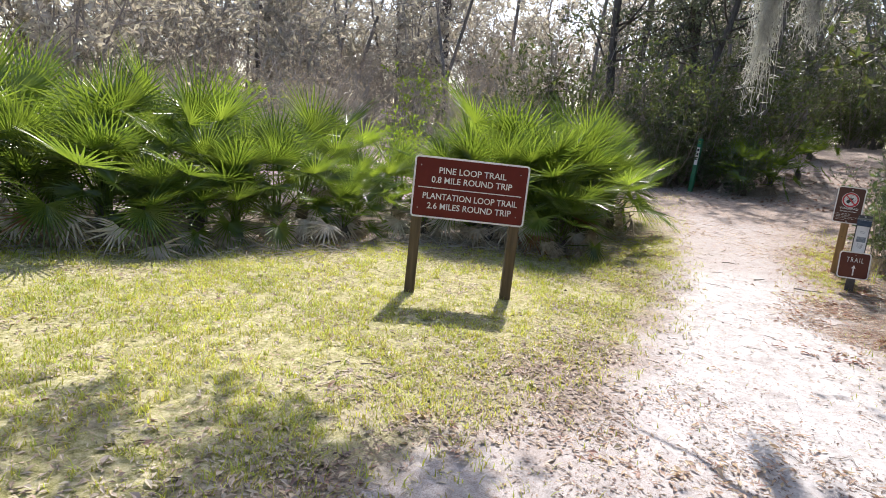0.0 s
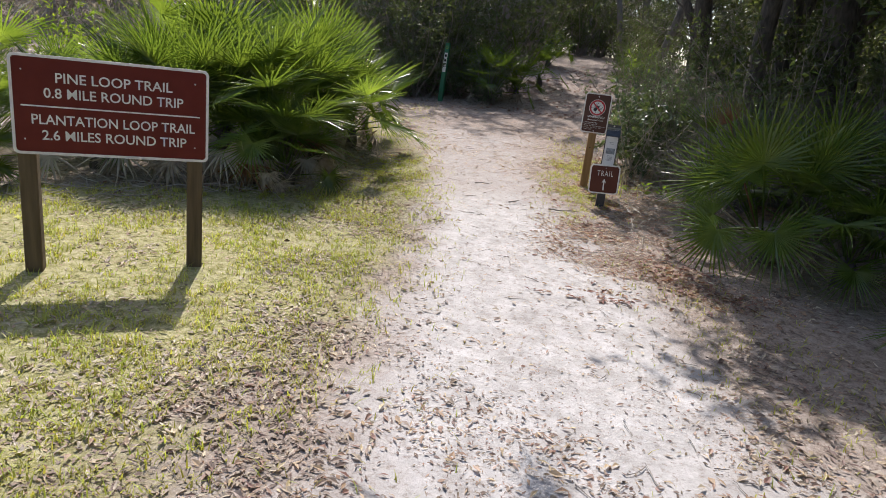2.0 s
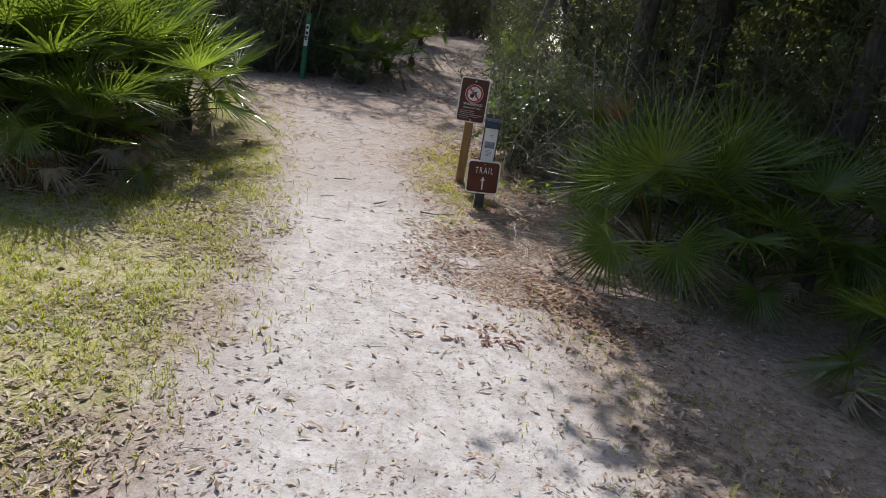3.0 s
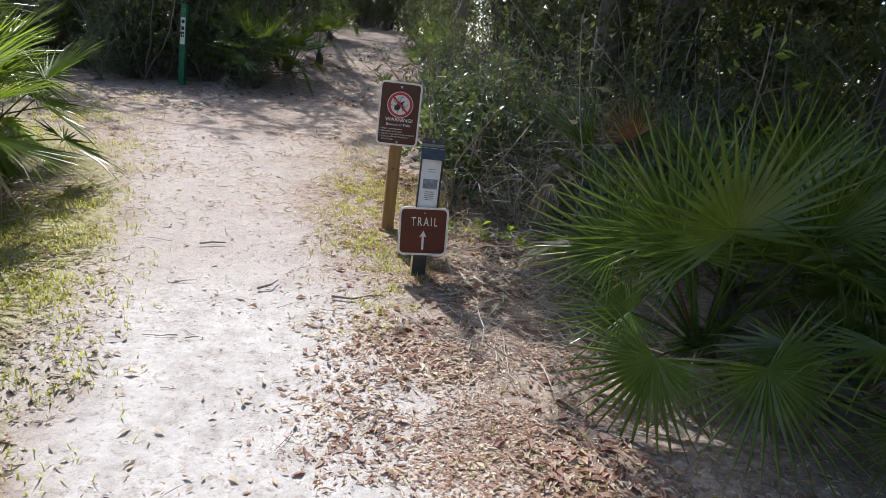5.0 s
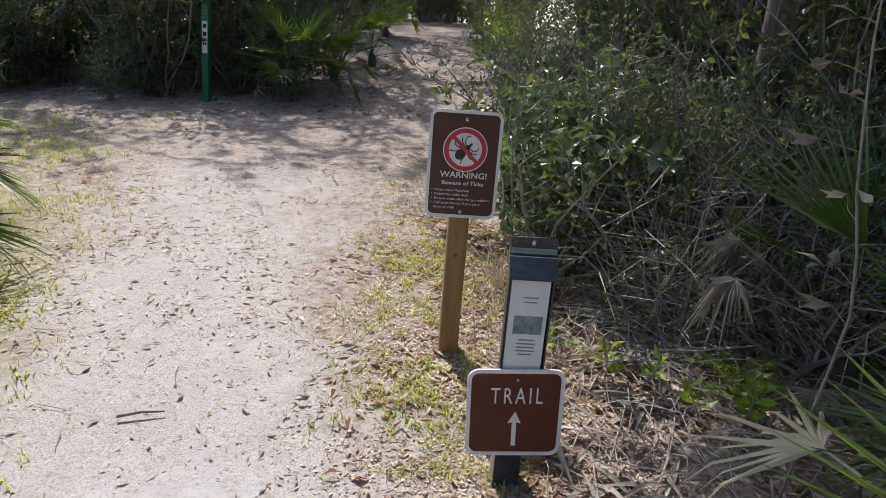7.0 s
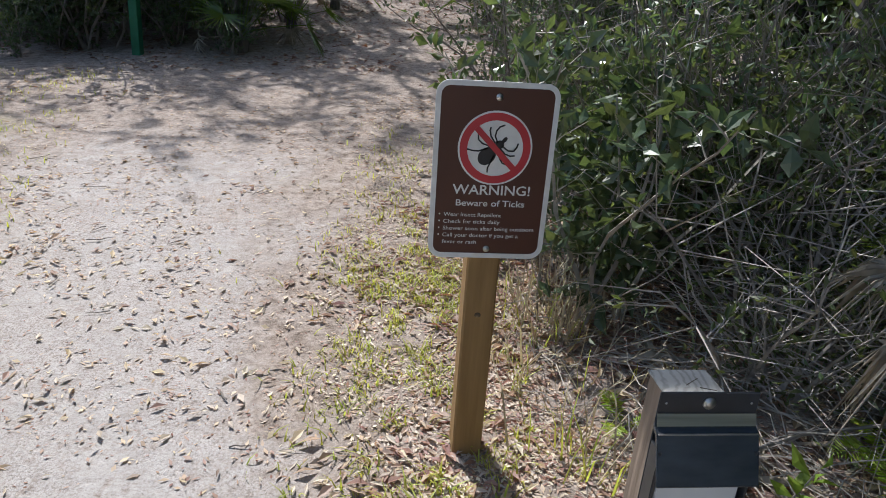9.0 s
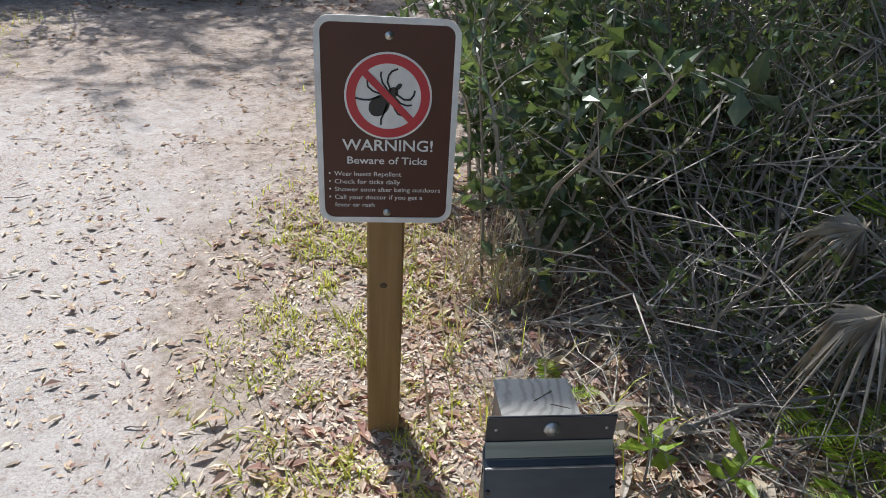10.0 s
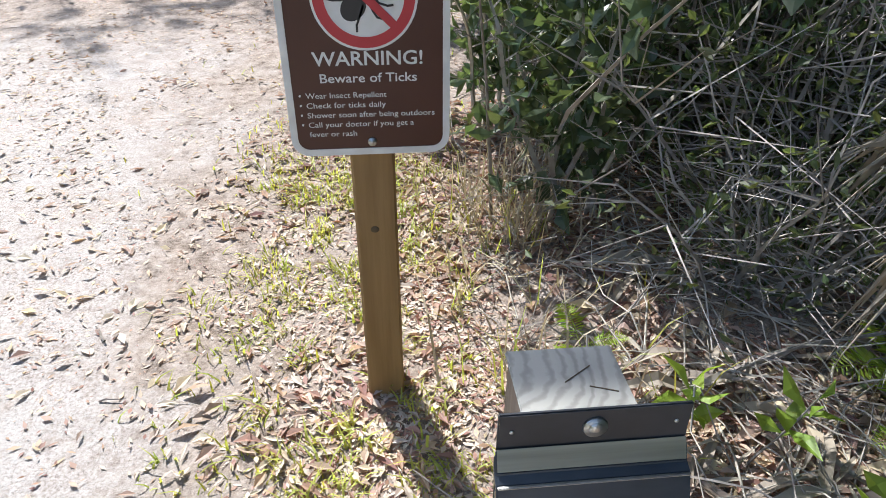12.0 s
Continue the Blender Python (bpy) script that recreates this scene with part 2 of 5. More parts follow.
def tube(path, radii, sides=5):
    """Vertices and faces of a bent, tapering stem."""
    path = np.asarray(path, float)
    n = len(path)
    d = np.gradient(path, axis=0)
    d /= np.linalg.norm(d, axis=1, keepdims=True) + 1e-9
    ref = np.where(np.abs(d[:, 2:3]) > 0.9, np.array([[1.0, 0, 0]]), np.array([[0, 0, 1.0]]))
    u = np.cross(d, ref)
    u /= np.linalg.norm(u, axis=1, keepdims=True) + 1e-9
    w = np.cross(d, u)
    a = np.arange(sides) * 2 * np.pi / sides
    r = np.asarray(radii, float)[:, None, None]
    v = path[:, None] + r * (np.cos(a)[None, :, None] * u[:, None] + np.sin(a)[None, :, None] * w[:, None])
    f = [(i * sides + k, i * sides + (k + 1) % sides, (i + 1) * sides + (k + 1) % sides, (i + 1) * sides + k) for i in range(n - 1) for k in range(sides)]
    return v.reshape(-1, 3), f


class Heap:
    """Gathers vertices and faces of many small pieces into one mesh."""

    def __init__(self):
        self.v, self.f, self.n = [], [], 0

    def add(self, v, f):
        self.v.append(np.asarray(v, float))
        self.f.extend(tuple(i + self.n for i in k) for k in f)
        self.n += len(v)

    def leaves(self, at, way, length, width, rng, fold=0.25, curl=0.15, simple=False):
        """Pointed, folded leaves: five points and four triangles each."""
        at, way = np.asarray(at, float), np.asarray(way, float)
        k = len(at)
        way = way / (np.linalg.norm(way, axis=1, keepdims=True) + 1e-9)
        side = np.cross(way, rng.normal(size=(k, 3)))
        side /= np.linalg.norm(side, axis=1, keepdims=True) + 1e-9
        up = np.cross(side, way)
        if simple:
            L = (np.asarray(length) * rng.uniform(0.7, 1.25, k))[:, None]
            W = (np.asarray(width) * rng.uniform(0.75, 1.2, k))[:, None] / 2
            mid = at + way * L * 0.5 + up * W * fold
            pts = np.stack([at, mid - side * W, at + way * L - up * L * curl, mid + side * W], 1).reshape(-1, 3)
            b = np.arange(k) * 4 + self.n
            self.v.append(pts)
            for p, q, r in ((0, 2, 1), (0, 3, 2)):
                self.f.extend(zip((b + p).tolist(), (b + q).tolist(), (b + r).tolist()))
            self.n += k * 4
            return
        L = (np.asarray(length) * rng.uniform(0.7, 1.25, k))[:, None]
        W = (np.asarray(width) * rng.uniform(0.75, 1.2, k))[:, None] / 2
        mid = at + way * L * 0.5
        tip = at + way * L - up * L * curl
        pts = np.stack([at, mid - side * W + up * W * fold, tip, mid + side * W + up * W * fold, mid], 1).reshape(-1, 3)
        b = np.arange(k) * 5 + self.n
        self.v.append(pts)
        for p, q, r in ((0, 4, 1), (1, 4, 2), (0, 3, 4), (4, 3, 2)):
            self.f.extend(zip((b + p).tolist(), (b + q).tolist(), (b + r).tolist()))
        self.n += k * 5

    def mesh(self, name, material, smooth=False):
        return mesh_of(name, np.concatenate(self.v).tolist(), self.f, material, smooth)


def unit(v):
    return v / (np.linalg.norm(v) + 1e-9)


def wander(rng, start, way, length, steps, bend=0.25, lift=0.0):
    p, d, out = np.array(start, float), unit(np.array(way, float)), [np.array(start, float)]
    for _ in range(steps):
        d = unit(d + rng.normal(scale=bend, size=3) + np.array([0, 0, lift]))
        p = p + d * length / steps
        out.append(p.copy())
    return np.array(out)


# ---- the ground ----


def rise(y):
    """The height of the ground, level at first and then climbing gently to the woods."""
    u = (np.minimum(np.asarray(y, float), 26.0) - 6.0) / 1.2
    far = np.clip((np.asarray(y, float) - 15.5) / 17.0, 0, 1)
    return 0.15 + 0.09 * np.logaddexp(0.0, u) + 1.15 * far**1.3


def level(x, y):
    return float(rise(y)) + 0.012 * noise.noise((x * 0.9, y * 0.9, 0.3)) + 0.006 * noise.noise((x * 3.1, y * 3.1, 1.7))


TRAIL = [(0.5, -60, 3.0), (0.4, -6, 1.6), (0.1, 1, 1.4), (0.08, 4.5, 1.2), (-0.28, 6.5, 1.08), (-0.66, 8.2, 0.92), (-1.1, 9.5, 0.95), (-1.4, 11.2, 1.3), (-1.6, 13.2, 1.9), (-0.9, 15.0, 1.3), (-0.1, 17, 0.75), (-0.1, 20, 0.75), (0.2, 28, 0.8), (0.5, 60, 0.8)]


def trail_mask(X, Y):
    """1 on the middle of the sandy trail, 0 at its edge, negative beyond."""
    ys = np.array([r[1] for r in TRAIL])
    cx, w = np.interp(Y, ys, [r[0] for r in TRAIL]), np.interp(Y, ys, [r[2] for r in TRAIL])
    return 1 - np.abs(X - cx) / w


def steps_out(inner0, inner1, fine, grow, far):
    """Coordinates with a fine middle and ever wider steps outwards."""
    mid = list(np.arange(inner0, inner1, fine))
    lo, hi, s = [], [], fine
    a, b = inner0, mid[-1]
    while b < far:
        s *= grow
        b += s
        hi.append(b)
    s = fine
    while a > -far:
        s *= grow
        a -= s
        lo.append(a)
    return np.array(lo[::-1] + mid + hi)


GX, GY = steps_out(-7.5, 3.2, 0.06, 1.22, 900), steps_out(-1.0, 15.5, 0.06, 1.22, 900)
X, Y = np.meshgrid(GX, GY)
Z = rise(Y)
near = (np.abs(X) < 25) & (Y > -20) & (Y < 40)
Z[near] = [level(x, y) for x, y in zip(X[near], Y[near])]
rough_n = np.zeros_like(X)
rough_n[near] = [noise.noise((x * 14, y * 14, 5.0)) * 0.004 + noise.noise((x * 6, y * 6, 2.0)) * 0.006 for x, y in zip(X[near], Y[near])]
tm = trail_mask(X, Y)
Z = Z + rough_n - 0.02 * np.clip(tm, 0, 0.6)
wob = np.zeros_like(X)
wob[near] = [0.35 * noise.noise((x * 1.3, y * 1.3, 9.0)) + 0.25 * noise.noise((x * 4.2, y * 4.2, 4.0)) for x, y in zip(X[near], Y[near])]
sand = np.clip((tm + wob) * 1.1 + 0.2, 0, 1) * np.interp(Y, [7.6, 8.8, 11.5, 13.0, 15.0, 17.0], [1.0, 0.84, 0.56, 0.16, 0.06, 0.06])
nx, ny = len(GX), len(GY)
idx = np.arange(nx * ny).reshape(ny, nx)
faces = np.stack([idx[:-1, :-1], idx[:-1, 1:], idx[1:, 1:], idx[1:, :-1]], -1).reshape(-1, 4)


def in_lawn(x, y, tufts=0.42):
    """How grassy the ground is: the lawn before the palmettos and tufts along the trail."""
    hedge_x = np.interp(y, [2.6, 4.7, 6.1, 7.2, 9.3, 11.0], [-6.6, -5.1, -4.4, -2.7, -2.2, -2.6])
    lawn = np.clip((x - hedge_x + 0.3) / 0.5, 0, 1) * np.clip((-0.60 - x + np.where(y < 4.5, (y - 4.5) * 0.17, 0)) / 1.1, 0, 1) * np.clip((12.6 - y) / 3.2, 0, 1)
    verge = tufts * np.exp(-((x - 0.12) / 0.35) ** 2) * np.clip((y - 7.9) / 0.8, 0, 1) * np.clip((13 - y) / 2.5, 0, 1)
    glade = 0.40 * np.clip((x + 6.5) / 1.0, 0, 1) * np.clip((-1.5 - x) / 1.0, 0, 1) * np.clip((y - 9.5) / 1.0, 0, 1) * np.clip((14.6 - y) / 2.0, 0, 1)
    return np.clip(np.maximum(np.maximum(lawn, verge), glade), 0, 1) * np.clip(1.0 - 1.6 * trail_mask(x, y), 0, 1)


lawn = in_lawn(X, Y, 0.12)
ground_me = bpy.data.meshes.new("ground")
ground_me.from_pydata(np.stack([X, Y, Z], -1).reshape(-1, 3).tolist(), [], faces.tolist())
clean = np.clip(tm * 1.8 - 0.1, 0, 1) * np.interp(Y, [2.5, 4.2, 7.6, 8.6], [0.35, 1, 1, 0.2])
lawn = lawn * np.clip(0.75 + 1.3 * wob, 0.1, 1)
for key, values in (("sand", sand), ("lawn", lawn), ("clean", clean)):
    at = ground_me.attributes.new(key, "FLOAT", "POINT")
    at.data.foreach_set("value", values.astype(np.float32).ravel())
ground_me.polygons.foreach_set("use_smooth", [True] * len(ground_me.polygons))


def ground_material():
    m = bpy.data.materials.new("sand_soil_and_litter")
    m.use_nodes = True
    n, l = m.node_tree.nodes, m.node_tree.links
    p = n["Principled BSDF"]
    tc = n.new("ShaderNodeTexCoord")

    def nz(scale, detail=6.0, rough=0.6):
        k = n.new("ShaderNodeTexNoise")
        k.inputs["Scale"].default_value, k.inputs["Detail"].default_value, k.inputs["Roughness"].default_value = scale, detail, rough
        l.new(tc.outputs["Object"], k.inputs["Vector"])
        return k.outputs["Fac"]

    def ramp(fac, *stops):
        k = n.new("ShaderNodeValToRGB")
        k.color_ramp.elements[0].position, k.color_ramp.elements[0].color = stops[0][0], (*stops[0][1], 1)
        k.color_ramp.elements[1].position, k.color_ramp.elements[1].color = stops[-1][0], (*stops[-1][1], 1)
        for pos, c in stops[1:-1]:
            k.color_ramp.elements.new(pos).color = (*c, 1)
        l.new(fac, k.inputs["Fac"])
        return k.outputs["Color"]

    def mix(fac, a, b):
        k = n.new("ShaderNodeMix")
        k.data_type = "RGBA"
        l.new(fac, k.inputs["Factor"])
        l.new(a, k.inputs["A"])
        l.new(b, k.inputs["B"])
        return k.outputs["Result"]

    def attr(name):
        k = n.new("ShaderNodeAttribute")
        k.attribute_name = name
        return k.outputs["Fac"]

    def sharpen(fac, grain, lo, hi, amount=0.5):
        a = n.new("ShaderNodeMath")
        a.operation = "MULTIPLY_ADD"
        a.inputs[1].default_value = amount
        l.new(grain, a.inputs[0])
        l.new(fac, a.inputs[2])
        r = n.new("ShaderNodeMapRange")
        r.interpolation_type = "SMOOTHSTEP"
        r.inputs["From Min"].default_value, r.inputs["From Max"].default_value = lo, hi
        l.new(a.outputs[0], r.inputs["Value"])
        return r.outputs[0]

    sand_c = ramp(nz(7, 10, 0.85), (0.36, (0.31, 0.285, 0.265)), (0.55, (0.45, 0.43, 0.405)), (0.75, (0.51, 0.495, 0.475)))
    bits = ramp(nz(120, 4, 0.8), (0.36, (0.14, 0.11, 0.09)), (0.46, (0.36, 0.32, 0.29)), (0.57, (0.47, 0.44, 0.415)), (0.8, (0.54, 0.52, 0.495)))
    sand_c2 = mix(ramp(nz(2.2), (0.38, (0.35, 0.35, 0.35)), (0.62, (0.95, 0.95, 0.95))), sand_c, bits)
    white = ramp(nz(5, 10, 0.85), (0.36, (0.32, 0.30, 0.28)), (0.5, (0.47, 0.455, 0.435)), (0.62, (0.58, 0.565, 0.55)))
    sand_c2 = mix(sharpen(attr("clean"), nz(6), 0.45, 1.1), sand_c2, white)
    blotch = ramp(nz(26, 7, 0.8), (0.37, (0.9, 0.9, 0.9)), (0.48, (0.0, 0.0, 0.0)))
    sand_c2 = mix(blotch, sand_c2, ramp(nz(80), (0.35, (0.20, 0.16, 0.13)), (0.65, (0.42, 0.375, 0.335))))
    soil = ramp(nz(13, 12, 0.92), (0.38, (0.06, 0.043, 0.032)), (0.46, (0.23, 0.185, 0.15)), (0.54, (0.36, 0.305, 0.26)), (0.65, (0.51, 0.46, 0.41)))
    turf = ramp(nz(16, 10, 0.9), (0.38, (0.07, 0.07, 0.025)), (0.47, (0.26, 0.25, 0.10)), (0.56, (0.42, 0.39, 0.23)), (0.68, (0.56, 0.51, 0.39)))
    c = mix(sharpen(attr("lawn"), nz(5), 0.35, 0.85), soil, turf)
    c = mix(sharpen(attr("sand"), nz(7, 10, 0.85), 0.58, 1.12, 0.95), c, sand_c2)
    l.new(c, p.inputs["Base Color"])
    p.inputs["Roughness"].default_value = 0.95
    p.inputs["Specular IOR Level"].default_value = 0.15
    b = n.new("ShaderNodeBump")
    b.inputs["Strength"].default_value, b.inputs["Distance"].default_value = 0.7, 0.012
    l.new(nz(60, 8, 0.75), b.inputs["Height"])
    l.new(b.outputs["Normal"], p.inputs["Normal"])
    return m


ground_me.materials.append(ground_material())
tagged(new("ground", ground_me), "pale sandy ground with turf and leaf litter", "ground", kind="structure")

# ---- signs and posts ----


def bolt(parent, x, z, y, r=0.008, name="bolt", washer=True):
    bm = bmesh.new()
    bmesh.ops.create_uvsphere(bm, u_segments=12, v_segments=8, radius=r)
    for v in bm.verts:
        v.co = Vector((v.co.x + x, v.co.y * 0.55 + y, v.co.z + z))
    if washer:
        out = bmesh.ops.create_cone(bm, cap_ends=True, segments=16, radius1=r * 1.6, radius2=r * 1.5, depth=0.0022)
        bmesh.ops.rotate(bm, verts=out["verts"], cent=(0, 0, 0), matrix=Matrix.Rotation(radians(90), 3, "X"))
        bmesh.ops.translate(bm, verts=out["verts"], vec=(x, y, z))
    return part(name, bm, M_ALU, parent, "dull grey metal bolt", smooth=True)


def timber(name, parent, x, y, z0, z1, w, material, label="", lean=(0, 0)):
    """A squared post with worn edges, a little out of true."""
    bm = bmesh.new()
    n = 8
    rows = []
    c = 0.006
    prof = [(-w / 2 + c, -w / 2), (w / 2 - c, -w / 2), (w / 2, -w / 2 + c), (w / 2, w / 2 - c), (w / 2 - c, w / 2), (-w / 2 + c, w / 2), (-w / 2, w / 2 - c), (-w / 2, -w / 2 + c)]
    for k in range(n + 1):
        t = k / n
        z = z0 + (z1 - z0) * t
        g = 1 - (0.05 if k == n else 0)
        rows.append([bm.verts.new((x + lean[0] * t + px * g + random.uniform(-0.0007, 0.0007), y + lean[1] * t + py * g + random.uniform(-0.0007, 0.0007), z)) for px, py in prof])
    for a, b in zip(rows, rows[1:]):
        for i in range(8):
            j = (i + 1) % 8
            bm.faces.new((a[i], a[j], b[j], b[i]))
    bm.faces.new(rows[0][::-1])
    bm.faces.new(rows[-1])
    return part(name, bm, material, parent, label)


def trail_board():
    """The brown route board on two dark posts."""
    w, h = 1.02, 0.545
    base = pose(-2.652, 4.712, 0.17, 0, 0, 32.1)
    t = thing("trail_sign", base, "brown two-post trail sign with white lettering standing in grass", "sign")
    zc = 1.152 - 0.17
    for u in (-0.452, 0.435):
        timber("post", t, u, 0.052, -0.25, zc + h / 2 - 0.03, 0.092, M_POST_DARK, "weathered dark timber post")
    part("panel", slab(rounded(w, h, 0.03), -0.004, 0.004), M_SIGN, t, "brown painted panel", pose(0, 0, zc))
    part("border", ring(rounded(w + 0.004, h + 0.004, 0.032), rounded(w - 0.026, h - 0.026, 0.02), -0.0075, 0.006), M_WHITE, t, "off-white border", pose(0, 0, zc))
    for body, width, cap, z in (("PINE LOOP TRAIL", 0.60, 0.054, 0.158), ("0.8 MILE ROUND TRIP", 0.72, 0.054, 0.073), ("PLANTATION LOOP TRAIL", 0.85, 0.054, -0.075), ("2.6 MILES ROUND TRIP", 0.755, 0.054, -0.162)):
        words("lettering", body, width, cap, 0.01, zc + z, -0.0062, M_WHITE, t, 0.012)
    part("divider", slab([(-0.463, -0.004), (0.463, -0.004), (0.463, 0.004), (-0.463, 0.004)], -0.0062, -0.0035), M_WHITE, t, "thin white line", pose(0, 0, zc - 0.003))
    for u in (-0.452, 0.435):
        for z in (0.19, -0.19):
            bolt(t, u, zc + z, -0.0055, 0.005, "screw", False)


def warning_sign():
    """The small warning plate on a yellowish pine post."""
    gz = level(0.268, 9.25)
    t = thing("warning_sign", pose(0.268, 9.197, gz), "dark brown tick warning sign on a pine post beside the trail", "sign")
    w, h = 0.305, 0.457
    zc = 1.281 - gz
    timber("post", t, 0.0, 0.0485, -0.3, zc + h / 2 - 0.02, 0.089, M_POST_NEW, "yellowish treated pine post")
    bm = bmesh.new()
    bmesh.ops.create_uvsphere(bm, u_segments=12, v_segments=8, radius=0.008)
    for v in bm.verts:
        v.co = Vector((v.co.x * 1.2, v.co.y * 0.25, v.co.z))
    part("knot", bm, M_POST_DARK, t, "dark round knot", pose(-0.004, 0.0038, 0.878 - gz), True)
    part("plate", slab(rounded(w - 0.002, h - 0.002, 0.034), -0.001, 0.002), M_WARN, t, "dark brown sign plate", pose(0, 0, zc))
    part("border", ring(rounded(w, h, 0.035), rounded(w - 0.026, h - 0.026, 0.022), -0.0028, 0.0032), M_WHITE, t, "pale grey-white border", pose(0, 0, zc))
    cz = 0.066
    m = pose(0.002, 0, zc + cz) @ Matrix.Diagonal((1.18, 1, 1.18, 1))
    part("disc", slab(circle(0.072), -0.0020, -0.0008), M_WHITE, t, "white disc", m)
    part("disc_rim", ring(circle(0.0795), circle(0.0755), -0.0024, -0.0009), M_WHITE, t, "thin white rim", m)
    part("red_ring", ring(circle(0.0757), circle(0.0595), -0.0030, -0.0010), M_RED, t, "red prohibition ring", m)
    # the mark inside the ring, body towards lower left and head towards upper right
    hp = Heap()

    def flat_poly(pts, y0=-0.0032, y1=-0.0015):
        k = len(pts)
        v = [(x, y0, z) for x, z in pts] + [(x, y1, z) for x, z in pts]
        hp.add(v, [tuple(range(k))[::-1], tuple(range(k, 2 * k))] + [(i, (i + 1) % k, k + (i + 1) % k, k + i) for i in range(k)])

    ang = radians(48)
    flat_poly(circle(0.0215, 28, -0.0165, -0.0165, 1.0, 0.80, ang))
    flat_poly(circle(0.010, 20, 0.0085, 0.0085, 1.0, 0.9, ang))
    flat_poly(circle(0.0055, 16, 0.0185, 0.0190, 1.35, 0.75, ang))

    def limb(pts, r=0.0016):
        n = len(pts)
        for i in range(n - 1):
            (x0, z0), (x1, z1) = pts[i], pts[i + 1]
            d = math.hypot(x1 - x0, z1 - z0)
            nx_, nz_ = -(z1 - z0) / d * r, (x1 - x0) / d * r
            ex, ez = (x1 - x0) / d * r * 0.6, (z1 - z0) / d * r * 0.6
            flat_poly([(x0 - nx_ - ex, z0 - nz_ - ez), (x1 - nx_ + ex, z1 - nz_ + ez), (x1 + nx_ + ex, z1 + nz_ + ez), (x0 + nx_ - ex, z0 + nz_ - ez)])

    limb([(0.004, 0.012), (-0.002, 0.027), (0.000, 0.038), (0.006, 0.046), (0.016, 0.050)])
    limb([(-0.001, 0.012), (-0.011, 0.026), (-0.014, 0.038), (-0.013, 0.044)])
    limb([(-0.010, 0.004), (-0.028, 0.010), (-0.037, 0.018), (-0.038, 0.028)])
    limb([(-0.016, 0.000), (-0.034, -0.006), (-0.046, -0.006), (-0.059, -0.003)])
    limb([(0.014, 0.006), (0.028, -0.004), (0.040, -0.004), (0.046, 0.004), (0.048, 0.012)])
    limb([(0.012, -0.001), (0.022, -0.011), (0.034, -0.015), (0.042, -0.014)])
    limb([(0.006, -0.008), (0.012, -0.022), (0.018, -0.031), (0.024, -0.033)])
    limb([(-0.002, -0.014), (-0.008, -0.030), (-0.013, -0.042), (-0.013, -0.051)])
    put("tick_mark", hp.mesh("tick_mark", M_BLACK), t, m, "black printed tick silhouette")
    part("red_slash", slab([(-0.0475, 0.0385), (-0.0385, 0.0475), (0.0475, -0.0385), (0.0385, -0.0475)], -0.0040, -0.0012), M_RED, t, "red diagonal bar", m)
    words("lettering", "WARNING!", 0.200, 0.0250, 0.002, zc - 0.041, -0.0030, M_WHITE, t, 0.014)
    words("lettering", "Beware of Ticks", 0.178, 0.0165, 0.002, zc - 0.0765, -0.0030, M_WHITE, t, 0.012)
    for k, (body, wd) in enumerate((("Wear Insect Repellent", 0.150), ("Check for ticks daily", 0.148), ("Shower soon after being outdoors", 0.240), ("Call your doctor if you get a", 0.200), ("fever or rash", 0.090))):
        z = zc - 0.1085 - 0.0188 * k
        words("lettering", body, wd, 0.0105, -0.1165, z, -0.0030, M_WHITE, t, 0.004, True)
        if k < 4:
            part("bullet", slab(circle(0.0021, 8), -0.003, -0.001), M_WHITE, t, "", pose(-0.127, 0, z))
    bolt(t, 0.002, zc + 0.192, -0.003, 0.0055)
    bolt(t, 0.002, zc - 0.203, -0.003, 0.0055)


def end_grain():
    m = bpy.data.materials.new("weathered_end_grain")
    m.use_nodes = True
    n, l = m.node_tree.nodes, m.node_tree.links
    p = n["Principled BSDF"]
    tc, mp = n.new("ShaderNodeTexCoord"), n.new("ShaderNodeMapping")
    mp.inputs["Location"].default_value = (0.075, -0.03, 0)
    l.new(tc.outputs["Object"], mp.inputs["Vector"])
    wv = n.new("ShaderNodeTexWave")
    wv.wave_type, wv.rings_direction = "RINGS", "Z"
    wv.inputs["Scale"].default_value, wv.inputs["Distortion"].default_value, wv.inputs["Detail"].default_value = 26, 9.0, 6
    l.new(mp.outputs["Vector"], wv.inputs["Vector"])
    nz_ = n.new("ShaderNodeTexNoise")
    nz_.inputs["Scale"].default_value = 9
    l.new(tc.outputs["Object"], nz_.inputs["Vector"])
    r = n.new("ShaderNodeValToRGB")
    r.color_ramp.elements[0].color, r.color_ramp.elements[1].color = (0.40, 0.39, 0.35, 1), (0.55, 0.54, 0.49, 1)
    r.color_ramp.elements[1].position = 0.55
    mx = n.new("ShaderNodeMix")
    mx.data_type, mx.blend_type = "RGBA", "MULTIPLY"
    mx.inputs["Factor"].default_value = 0.5
    l.new(wv.outputs["Fac"], r.inputs["Fac"])
    l.new(r.outputs["Color"], mx.inputs["A"])
    l.new(nz_.outputs["Fac"], mx.inputs["B"])
    l.new(mx.outputs["Result"], p.inputs["Base Color"])
    p.inputs["Roughness"].default_value = 0.9
    b = n.new("ShaderNodeBump")
    b.inputs["Strength"].default_value, b.inputs["Distance"].default_value = 0.15, 0.002
    l.new(wv.outputs["Fac"], b.inputs["Height"])
    l.new(b.outputs["Normal"], p.inputs["Normal"])
    return m


